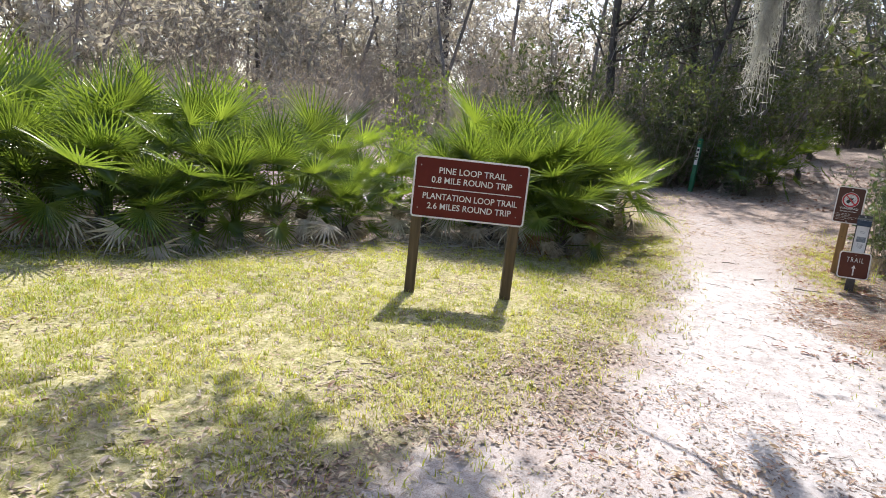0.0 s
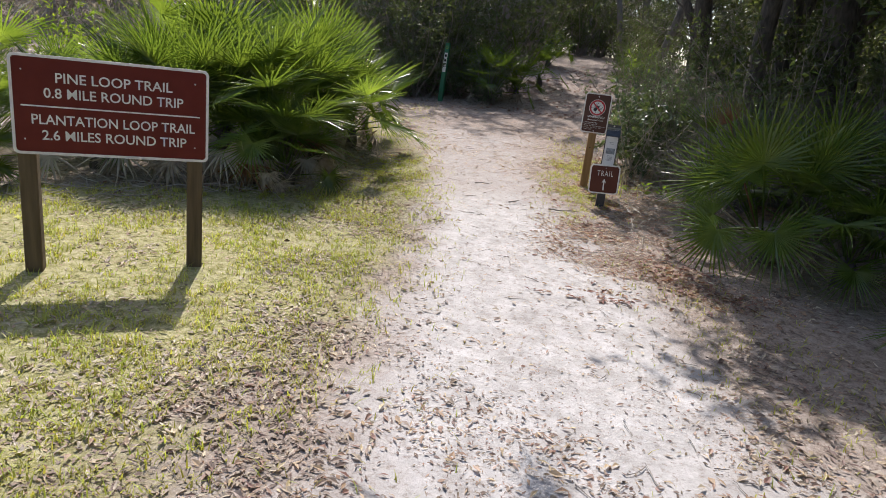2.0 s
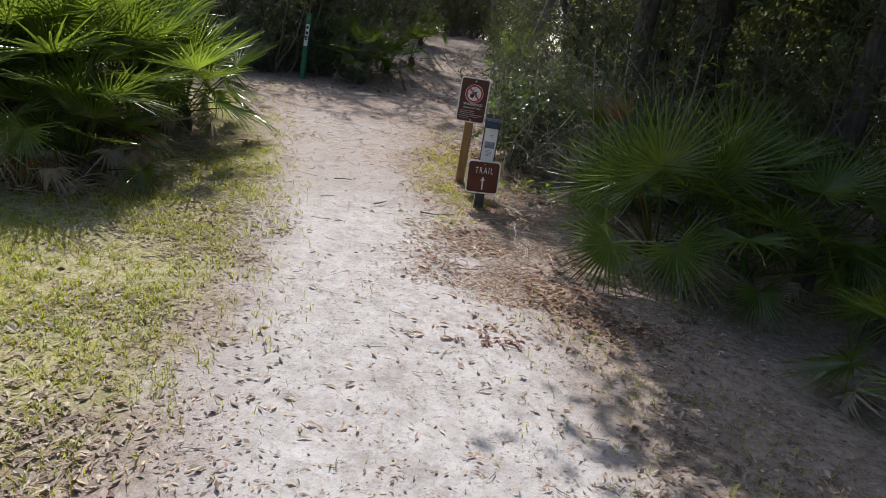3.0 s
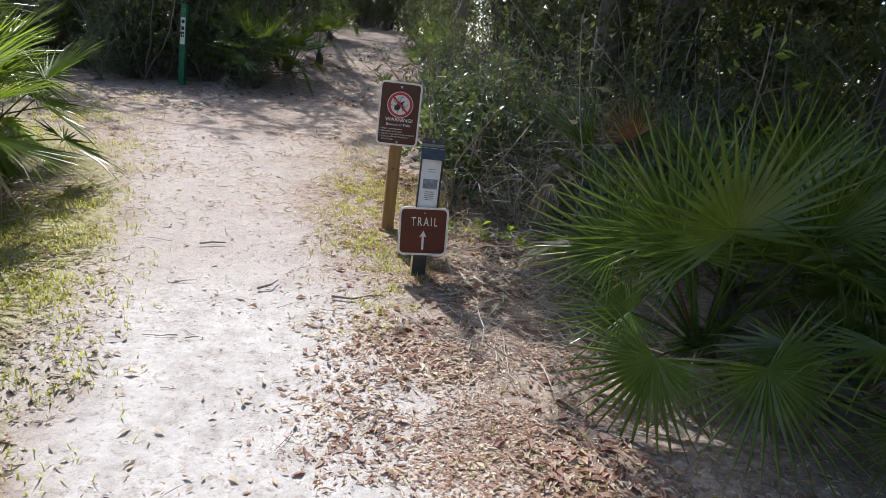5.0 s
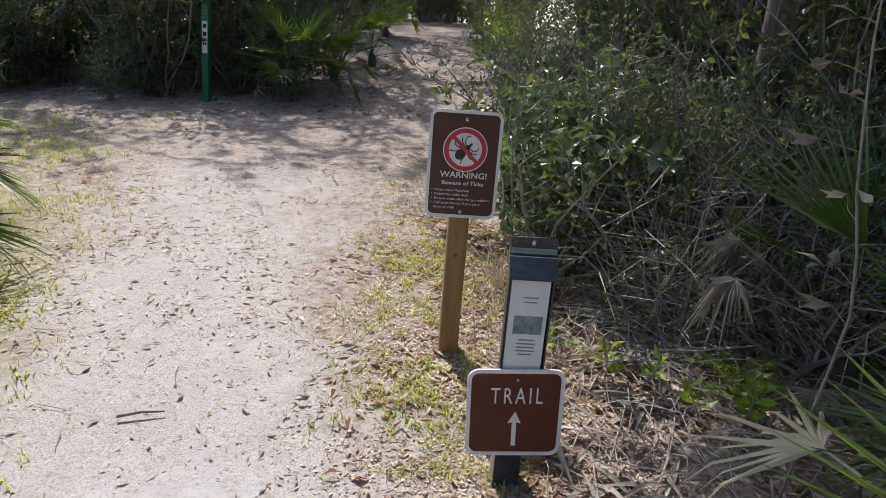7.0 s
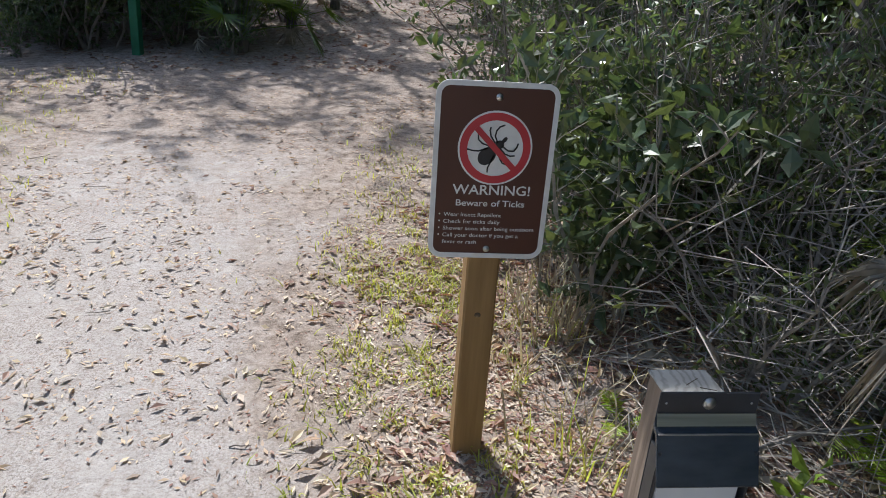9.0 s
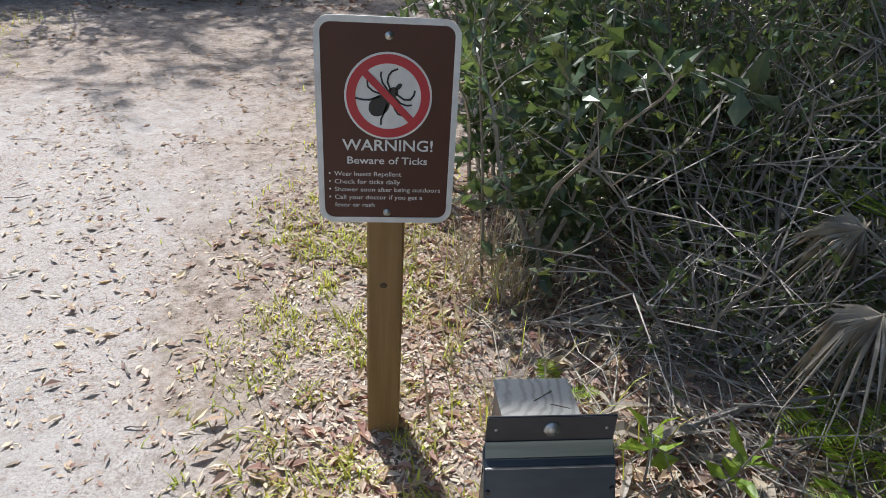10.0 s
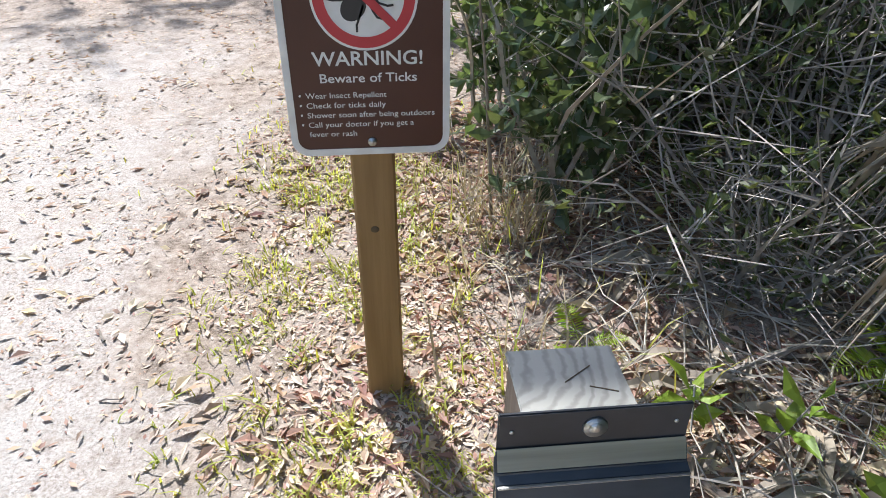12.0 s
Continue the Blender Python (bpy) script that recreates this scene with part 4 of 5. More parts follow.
def scatter(meshes, spots, label, group, smin=0.8, smax=1.25):
    for x, y in spots:
        me = meshes[int(rng.integers(len(meshes)))]
        shrub_proto(x, y, me, label, "shrub", group, yaw=rng.uniform(0, 360), s=rng.uniform(smin, smax))


def band(n, x0, x1, y0, y1, keep=lambda x, y: True):
    out = []
    while len(out) < n:
        x, y = rng.uniform(x0, x1), rng.uniform(y0, y1)
        if keep(x, y):
            out.append((x, y))
    return out


def edge_right(y):
    return float(np.interp(y, [5, 6.3, 7.9, 9.1, 10.3, 13.9, 27], [2.9, 2.6, 2.5, 1.6, 1.2, 1.6, 1.9]))


# thicket along the shaded side of the trail
scatter(TWIGGY, band(9, 1.4, 2.7, 9.2, 11.4, lambda x, y: x > edge_right(y) + 0.3 and abs(x - 2.0) > 0.22) + [(1.95, 10.45), (2.15, 10.5), (2.25, 10.2)], "low twiggy shrub with sparse dark leaves at the thicket edge", "thicket shrubs", 0.6, 0.95)
scatter(DARK, band(28, 1.2, 6.0, 8.2, 16.0, lambda x, y: x > edge_right(y) + 0.35 and not (x < 2.8 and y < 11.4)), "dense dark evergreen shrub in the shaded thicket", "thicket shrubs", 0.8, 1.45)
scatter(DARK, band(16, 2.8, 7.0, 1.5, 8.2), "dense dark evergreen shrub in the shaded thicket", "thicket shrubs", 0.9, 1.4)
scatter(TANGLE, [(1.62, 9.85), (1.85, 9.6), (1.4, 9.5), (1.95, 9.2)] + band(14, 1.5, 3.6, 7.8, 12.0, lambda x, y: x > edge_right(y) + 0.1), "tangle of bleached bare twigs in the thicket", "twig tangles", 0.7, 1.1)
scatter(TWIGGY, [(1.15, 11.3), (1.4, 11.9), (1.5, 12.8), (1.6, 14.0), (1.55, 10.7), (1.9, 13.3), (1.3, 10.4), (0.95, 12.3), (1.1, 13.4)], "leafy green shrub beside the trail", "trailside shrubs", 0.8, 1.0)
scatter(BROAD, [(0.92, 9.98), (1.02, 10.4), (0.84, 10.9)], "broad-leaved green shrub with pale stems behind the warning sign", "broad-leaved shrubs", 0.9, 1.15)
# far side of the clearing
scatter(DARK, band(34, -9.0, -1.2, 15.5, 19.0, lambda x, y: not (-2.2 < x < -0.8 and y < 17.6) and not (-3.3 < x < -2.3 and y < 16.0)), "dark evergreen shrub at the edge of the woods", "edge shrubs", 0.8, 1.25)
scatter(GREEN, band(22, -8.5, -1.5, 14.9, 16.3, lambda x, y: not (-3.15 < x < -2.4 and y < 15.75) and y > 14.9 + 0.12 * max(0, x + 4)), "small-leaved shrub at the edge of the clearing", "edge shrubs", 0.5, 0.85)
scatter(DARK, band(15, 1.3, 7.0, 16.0, 30.0), "dark evergreen shrub along the far trail", "far trail shrubs", 0.9, 1.4)
scatter(DARK, band(14, -7.0, -1.0, 19.0, 32.0), "dark evergreen shrub along the far trail", "far trail shrubs", 0.9, 1.4)
scatter(DARK, [(0.1, 30.5), (-0.8, 31.5), (1.0, 31.4), (0.2, 33.0), (-1.6, 30.8), (1.8, 30.6), (0.6, 34.0)], "dense evergreen shrub where the trail bends away", "far trail shrubs", 1.6, 2.0)
scatter(DARK, band(6, -1.8, 2.8, 34.0, 37.0), "dark evergreen shrub where the trail bends away", "far trail shrubs", 1.2, 1.6)
scatter(DARK, [(-3.2, 16.3), (-2.1, 17.4), (-4.3, 16.5), (-5.4, 16.3), (-6.6, 16.8), (-1.5, 18.2), (-3.0, 17.6), (-7.8, 16.6)], "tall dark evergreen shrub at the edge of the woods", "edge shrubs", 1.6, 2.0)
# behind the palmettos
scatter(BARE, band(34, -16, -4.2, 8.2, 20, lambda x, y: x < -3.9 - max(0, (12 - y)) * 0.35), "bare grey brushwood behind the palmettos", "grey brush", 0.8, 1.2)
scatter(BARE, band(30, -30, -4, 16, 34, lambda x, y: x < -3.5 or y > 22), "bare grey brushwood in the open woods", "grey brush", 1.0, 1.6)
scatter(BARE, band(9, -24, -6.5, 15, 25, lambda x, y: y > 9 - 0.45 * x), "tall grey brushwood in the open woods", "grey brush", 1.5, 2.1)
scatter(GREEN, band(10, -13, -4.5, 9, 16), "green shrub among grey brushwood", "green brush", 0.7, 1.1)
scatter(PALE, [(-4.7, 10.2), (-6.3, 8.3), (-5.0, 9.6), (-8.4, 8.6), (-7.3, 6.3)], "slender pale green sapling rising above palmettos", "saplings", 0.95, 1.25)
scatter(PALE, [(-9.8, 15.3), (-11.5, 16.5)], "tall pale green sapling in the brushwood", "saplings", 1.7, 1.95)
scatter(GREEN, [(-5.1, 12.0), (-4.9, 13.2), (-6.2, 12.8)], "olive-green shrub behind the palmettos", "green brush", 1.15, 1.35)


def tree_meshes(seed, height, radius, limbs, twigs, per_twig, leaf, width, leafmat, crown_from=0.35, lean=0.06, bark=None):
    rng = np.random.default_rng(seed)
    wood, lv, at, way = Heap(), Heap(), [], []
    p = wander(rng, (0, 0, -0.2), (rng.normal(scale=lean), rng.normal(scale=lean), 1), height, 12, 0.07, 0.05)
    taper = np.linspace(1, 0.18, len(p)) ** 0.8
    taper[0] = 1.35
    v, f = tube(p, radius * taper, 9)
    wood.add(v, f)
    for k in range(limbs):
        q = rng.uniform(crown_from, 1.0) * (len(p) - 1)
        i = min(int(q), len(p) - 2)
        s = p[i] + (p[i + 1] - p[i]) * (q - i)
        a = rng.uniform(0, 2 * math.pi)
        L = height * rng.uniform(0.22, 0.42) * (1.2 - 0.5 * q / len(p))
        lp = wander(rng, s, (math.cos(a), math.sin(a), rng.uniform(0.1, 0.8)), L, 7, 0.25, 0.04)
        v, f = tube(lp, np.linspace(radius * 0.26, radius * 0.05, 8), 4)
        wood.add(v, f)
        for _ in range(twigs):
            q2 = rng.uniform(1.5, 7.0)
            j = min(int(q2), 6)
            s2 = lp[j] + (lp[j + 1] - lp[j]) * (q2 - j)
            tw = wander(rng, s2, rng.normal(size=3) + np.array([0, 0, 0.2]), rng.uniform(0.4, 1.1) * height / 9, 3, 0.35)
            v, f = tube(tw[[0, 3]], np.array([0.011, 0.004]), 3)
            wood.add(v, f)
            for _ in range(per_twig):
                j2 = rng.uniform(0.3, 3.0)
                b = min(int(j2), 2)
                at.append(tw[b] + (tw[b + 1] - tw[b]) * (j2 - b) + rng.normal(scale=0.07, size=3))
                way.append(rng.normal(size=3))
    if at:
        lv.leaves(at, way, leaf, width, rng, simple=True)
    return wood.mesh("trunk", bark or M_BARK, True), (lv.mesh("crown", leafmat) if at else None)


def tree_at(x, y, meshes, label, group, yaw=0.0, s=1.0):
    t = thing("tree", pose(x, y, level(x, y), 0, 0, yaw) @ Matrix.Scale(s, 4), label, "tree", group)
    put("trunk", meshes[0], t, None, "rough dark bark trunk and limbs")
    if meshes[1]:
        put("crown", meshes[1], t)
    return t


OAK = [tree_meshes(400 + k, 9.5, 0.17, 16, 14, 11, 0.19, 0.095, M_LEAF_DARK, 0.25, 0.12) for k in range(3)]
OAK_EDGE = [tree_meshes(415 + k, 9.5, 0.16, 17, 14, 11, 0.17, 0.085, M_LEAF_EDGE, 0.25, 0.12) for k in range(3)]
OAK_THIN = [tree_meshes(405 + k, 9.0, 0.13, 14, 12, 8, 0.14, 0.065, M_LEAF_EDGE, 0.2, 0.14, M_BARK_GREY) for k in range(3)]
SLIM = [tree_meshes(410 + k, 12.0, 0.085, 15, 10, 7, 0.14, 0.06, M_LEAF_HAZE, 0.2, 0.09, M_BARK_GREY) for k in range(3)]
PINE = tree_meshes(420, 15.0, 0.17, 14, 10, 14, 0.16, 0.03, M_LEAF_DARK, 0.6, 0.02)

# the last four oaks stand out of view, added to block sky light
for k, (x, y) in enumerate(((2.3, 10.95), (4.4, 9.6), (5.5, 9.0), (3.4, 12.4), (6.0, 3.6), (4.6, 13.5), (3.6, 15.8), (6.5, 6.0), (3.4, 18.5), (5.0, 22.0), (2.6, 24.5), (7.5, 11.5), (6.5, 16.5), (-4.2, 20.8), (-2.2, 22.0), (-7.2, 28.0), (-2.2, 26.0), (1.4, 36.0), (-3.6, 28.0), (2.9, 30.0), (-1.9, 29.5), (1.9, 27.0), (0.3, 32.0), (-1.3, 26.5), (-3.9, 19.2), (-6.2, 19.8), (5.4, 0.6), (7.6, 1.6), (4.6, -3.2), (7.2, -3.4))):
    # farther oaks take the leaf with haze in its colour
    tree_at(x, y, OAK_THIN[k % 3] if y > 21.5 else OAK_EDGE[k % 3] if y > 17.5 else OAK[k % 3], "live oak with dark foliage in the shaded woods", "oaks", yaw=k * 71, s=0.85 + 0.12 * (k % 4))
for k, (x, y) in enumerate(band(24, -34, -4, 15, 36, lambda x, y: x < -4 and y > 15 - 0.2 * x)):
    turn, size = rng.uniform(0, 360), rng.uniform(0.8, 1.3)
    if y > 28 or x < -9:
        tree_at(x, y, SLIM[k % 3], "slender grey tree with thin winter foliage", "slender trees", yaw=turn, s=size)
for k, (x, y) in enumerate(((-15, 24), (-19, 29), (-9, 30), (-25, 22))):
    tree_at(x, y, PINE, "tall pine standing above the brushwood", "pines", yaw=k * 90, s=0.9 + 0.1 * k)


def mass(meshes, spots, label, group, smin=0.9, smax=1.35):
    for x, y in spots:
        shrub_proto(x, y, meshes[int(rng.integers(len(meshes)))], label, "tree", group, yaw=rng.uniform(0, 360), s=rng.uniform(smin, smax), name="woodland_tree")


mass(BACK, [(x + rng.uniform(-1.2, 1.2), 34 + 0.10 * x + rng.uniform(-3, 3) + 5 * (i % 2)) for i, x in enumerate(np.arange(-46, 4, 2.0))], "grey-green tree in the distant woods, leaves paled to look hazy", "distant woods", 0.62, 1.12)
mass(BACK, [(-27 - 4 * (i % 2) + rng.uniform(-1, 1), y) for i, y in enumerate(np.arange(4, 32, 2.2))], "grey-green tree in the distant woods, leaves paled to look hazy", "distant woods")
mass(BACK, [(-20, 11), (-22.5, 15), (-18.5, 18), (-24, 8), (-21, 20.5), (-16, 23)], "grey-green tree in the distant woods, leaves paled to look hazy", "distant woods", 0.75, 1.0)
mass(BACK, [(-7.0, 44.0), (-5.0, 46.5), (-3.0, 43.5), (-1.0, 45.5), (-9.0, 43.0), (1.0, 44.0)], "grey-green tree in the distant woods, leaves paled to look hazy", "distant woods")
tree_at(-6.0, 24.5, SLIM[1], "slender grey tree with thin winter foliage", "slender trees", 40, 0.9)
mass(FAR, [(x + rng.uniform(-0.8, 0.8), 40 + rng.uniform(-2, 2)) for x in np.arange(-4, 14, 2.6)], "dark tree closing the view along the trail", "trail woods")
mass(WALL, [(12.0 + rng.uniform(-1.2, 1.5), y) for y in np.arange(-2, 40, 3.0)], "dark tree deep in the shaded thicket", "trail woods", 1.2, 1.7)
mass(WALL, [(8.3 + rng.uniform(-1.0, 1.2), y) for y in np.arange(-2, 38, 2.4)], "dark tree deep in the shaded thicket", "trail woods")
mass(FAR, [(-2.9, 24.5), (-4.4, 25.5), (-6.6, 30.0), (-5.0, 32.0), (-8.4, 33.0), (3.6, 33.0), (-2.6, 32.0), (5.2, 27.0), (0.4, 36.0), (-1.4, 35.0), (2.2, 36.5)], "dark tree deep in the shaded thicket", "trail woods", 0.8, 1.0)
mass(BACK, [(x, -13 + rng.uniform(-2, 2)) for x in np.arange(-24, 24, 6.0)], "grey-green tree in the distant woods, leaves paled to look hazy", "distant woods")


def spreading_oak(x, y, ends, seed, label, fork=(-0.25, 0.35, 3.3), girth=1.0, twigs=70, bare_first=True, per=26, leaf=0.115):
    """A live oak whose long limbs pass through given places above the eye."""
    rng = np.random.default_rng(seed)
    t = thing("live_oak", pose(x, y, level(x, y)), label, "tree")
    wood, lv, at, way = Heap(), Heap(), [], []
    fx, fy, fz = fork
    v, f = tube(np.array([[0, 0, -0.2], [0.05, 0.05, 0.8], [fx * 0.4, fy * 0.4, 2.2], [fx, fy, fz + 0.1]]), np.array([0.36, 0.28, 0.23, 0.19]) * girth, 11)
    wood.add(v, f)
    for e, pts in enumerate(ends):
        p = np.array([fork] + [(a - x, b - y, c) for a, b, c in pts], float)
        k = np.linspace(0, len(p) - 1, 13)
        lp = np.stack([np.interp(k, range(len(p)), p[:, c]) for c in range(3)], 1)
        lp[1:-1] += rng.normal(scale=0.07, size=(11, 3))
        v, f = tube(lp, np.linspace(0.10, 0.010, 13) * girth, 6)
        wood.add(v, f)
        for _ in range(0 if e == 0 and bare_first else twigs):
            q = rng.uniform(2.5, 12.0)
            j = min(int(q), 11)
            s = lp[j] + (lp[j + 1] - lp[j]) * (q - j)
            d = rng.normal(size=3) + np.array([0, 0, 0.35])
            if e == 0 and bare_first:
                d = np.array([d[0] * 0.5, -abs(d[1]), 1.4])
            tw = wander(rng, s, d, rng.uniform(0.5, 1.3), 3, 0.35)
            v, f = tube(tw[[0, 1, 3]], np.linspace(0.010, 0.004, 3), 3)
            wood.add(v, f)
            for _ in range(per):
                j2 = rng.uniform(0.2, 3.0)
                b = min(int(j2), 2)
                at.append(tw[b] + (tw[b + 1] - tw[b]) * (j2 - b) + rng.normal(scale=0.08, size=3))
                way.append(rng.normal(size=3))
    lv.leaves(at, way, leaf, leaf * 0.52, rng, simple=True)
    put("trunk", wood.mesh("trunk", M_BARK, True), t, None, "dark furrowed trunk and long limbs")
    put("crown", lv.mesh("crown", M_LEAF_DARK), t)


spreading_oak(4.3, 2.6, [[(2.7, 3.8, 3.5), (0.9, 4.8, 3.3), (-0.55, 5.05, 3.1), (-1.5, 5.5, 3.2)], [(2.3, 4.6, 4.8), (-0.2, 6.0, 5.8), (-2.7, 6.2, 6.3), (-4.9, 6.0, 6.6)], [(2.6, 4.4, 5.0), (0.8, 5.9, 5.6), (-0.9, 6.7, 5.9)], [(3.7, 5.0, 4.6), (2.8, 7.2, 5.6), (1.7, 9.2, 6.4)], [(3.0, 5.6, 4.8), (1.9, 8.0, 5.4), (1.1, 9.4, 5.8)], [(4.9, 4.6, 4.6), (4.9, 7.1, 5.8), (4.5, 9.6, 6.6)], [(5.9, 3.0, 4.6), (7.7, 3.4, 5.8)], [(3.5, 1.2, 4.6), (2.3, -0.8, 5.8)], [(2.6, 4.2, 5.4), (0.4, 6.4, 6.6), (-2.0, 6.9, 7.4), (-3.9, 7.2, 7.8)]], 77, "spreading live oak with mossy limbs reaching over the trail", twigs=90, per=24, leaf=0.15)
# oak added for its shade; its limbs spread above the view
spreading_oak(3.7, 11.9, [[(2.6, 10.4, 5.4), (1.2, 8.6, 6.0), (0.2, 7.9, 6.2)], [(3.0, 10.0, 5.6), (2.2, 8.4, 6.2), (1.6, 7.4, 6.5)], [(3.5, 9.8, 5.6), (3.1, 8.0, 6.4), (2.9, 6.8, 6.6)], [(2.2, 11.6, 4.9), (1.0, 11.0, 5.3), (0.5, 10.4, 5.8)], [(2.4, 11.0, 4.8), (1.4, 10.2, 5.2), (0.9, 9.6, 5.6)], [(4.6, 10.6, 5.4), (4.7, 8.6, 6.2)], [(2.4, 12.6, 5.0), (1.0, 12.2, 5.4), (0.35, 11.8, 5.6)], [(1.7, 10.6, 5.4), (0.5, 9.8, 5.8), (-0.25, 9.2, 6.0)], [(3.0, 13.6, 5.4), (1.9, 14.0, 6.0)], [(5.2, 12.6, 5.2), (6.6, 12.2, 6.0)], [(1.7, 12.2, 4.9), (0.5, 12.0, 5.1), (-0.35, 11.9, 5.2)], [(2.6, 11.0, 5.8), (1.2, 10.6, 6.4), (-0.1, 10.5, 6.5)], [(2.4, 11.6, 5.8), (1.0, 11.3, 6.4), (-0.2, 11.0, 6.6)], [(2.6, 10.8, 6.2), (1.0, 10.2, 6.8), (0.1, 9.9, 7.0)], [(2.2, 11.0, 6.0), (0.8, 10.8, 6.5), (-0.5, 10.7, 6.6)], [(2.2, 11.4, 6.3), (0.6, 11.2, 6.9), (-0.4, 11.2, 7.1)], [(2.8, 10.2, 6.0), (1.9, 9.3, 6.6), (1.2, 8.7, 6.8)], [(3.2, 9.4, 6.2), (2.6, 7.6, 6.9), (2.2, 6.6, 7.0)]], 78, "large added live oak, its out-of-view limbs shading the thicket", twigs=92, bare_first=False, per=22, leaf=0.17)
# another added oak, limbs set so their shadow darkens the trailside shrubs
spreading_oak(2.5, 16.3, [[(1.8, 15.6, 4.4), (0.9, 14.7, 5.0)], [(1.7, 15.8, 4.8), (0.6, 15.2, 5.5)], [(1.4, 16.2, 5.2), (-0.4, 16.0, 6.0)], [(1.6, 17.0, 5.4), (0.2, 17.2, 6.4)], [(3.4, 15.6, 4.8), (4.2, 14.8, 5.6)], [(3.2, 17.2, 5.0), (4.0, 18.0, 6.0)]], 79, "live oak added to shade shrubs by the far part of the trail", fork=(-0.2, -0.1, 3.0), girth=0.8, twigs=60, bare_first=False, per=22, leaf=0.15)

# ---- hanging moss ----


def moss(x, y, z, length, width, seed):
    """A beard of hanging moss: many thin strands, longest in the middle."""
    rng = np.random.default_rng(seed)
    hp = Heap()
    for _ in range(270):
        r = abs(rng.normal(scale=0.5))
        a = rng.uniform(0, 2 * math.pi)
        L = length * rng.uniform(0.25, 1.0) * max(0.15, 1 - 0.55 * r)
        k = 5
        p = np.zeros((k, 3))
        p[:, 2] = -np.linspace(0, L, k)
        p[:, 0] = width * r * math.cos(a) * np.linspace(1.0, 0.3, k) + rng.normal(scale=0.022, size=k).cumsum()
        p[:, 1] = width * r * math.sin(a) * np.linspace(1.0, 0.3, k) + rng.normal(scale=0.022, size=k).cumsum()
        v, f = tube(p, np.linspace(0.0022, 0.0010, k), 3)
        hp.add(v, f)
        hp.leaves(p[1:], rng.normal(size=(k - 1, 3)) + np.array([0, 0, -0.6]), 0.07, 0.004, rng, simple=True)
    t = thing("hanging_moss", pose(x, y, z), "beard of pale grey hanging moss on a branch", "moss", "hanging moss")
    put("beard", hp.mesh("beard", M_MOSS), t)


moss(-0.56, 5.05, 3.08, 1.08, 0.085, 81)
moss(-0.26, 4.98, 3.14, 0.72, 0.075, 82)
moss(0.30, 4.95, 3.22, 0.72, 0.05, 83)

# ---- small plants, twigs and litter ----


def blades(name, n, area, dens, hmin, hmax, width, material, label, seed, lean=0.5):
    """Grass blades over an area, thinned by a density from 0 to 1."""
    rng = np.random.default_rng(seed)
    x0, x1, y0, y1 = area
    x, y = rng.uniform(x0, x1, n), rng.uniform(y0, y1, n)
    clump = np.array([0.7 * noise.noise((a * 2.3, b * 2.3, 3.3)) + 0.9 * noise.noise((a * 9.0, b * 9.0, 6.1)) for a, b in zip(x, y)])
    keep = rng.random(n) < dens(x, y) * np.clip(0.35 + 2.2 * clump, 0.02, 1)
    x, y = x[keep], y[keep]
    k = len(x)
    z = np.array([level(a, b) for a, b in zip(x, y)]) - 0.02 * np.clip(trail_mask(x, y), 0, 0.6) - 0.004
    h = rng.uniform(hmin, hmax, k)
    a = rng.uniform(0, 2 * np.pi, k)
    ln = rng.uniform(0.1, lean * 2, k) * h
    dx, dy = np.cos(a), np.sin(a)
    w = width * rng.uniform(0.7, 1.3, k)
    P = np.stack([x, y, z], 1)
    side = np.stack([-dy, dx, np.zeros(k)], 1) * w[:, None]
    bend = np.stack([dx * ln, dy * ln, h], 1)
    mid = P + np.stack([dx * ln * 0.35, dy * ln * 0.35, h * 0.62], 1)
    v = np.stack([P - side, P + side, mid + side * 0.7, mid - side * 0.7, P + bend], 1).reshape(-1, 3)
    b = np.arange(k) * 5
    f = [q for i in b.tolist() for q in ((i, i + 1, i + 2, i + 3), (i + 3, i + 2, i + 4))]
    ob = new(name, mesh_of(name, v.tolist(), f, material))
    tagged(ob, label, "grass", kind="stuff")


blades("grass", 500000, (-7.0, 0.9, -0.6, 14.5), lambda x, y: in_lawn(x, y) * 0.8, 0.018, 0.055, 0.0034, M_GRASS, "short yellow-green lawn grass with bare patches", 61, 0.9)
blades("dry_grass", 150000, (-7.0, 1.2, -0.6, 14.5), lambda x, y: np.clip(0.14 + 0.4 * in_lawn(x, y) - 0.5 * np.clip(trail_mask(x, y) * 3 + 0.3, 0, 0.5), 0, 1), 0.008, 0.03, 0.0030, M_STRAW, "dry straw-coloured grass between the green blades", 62, 2.2)


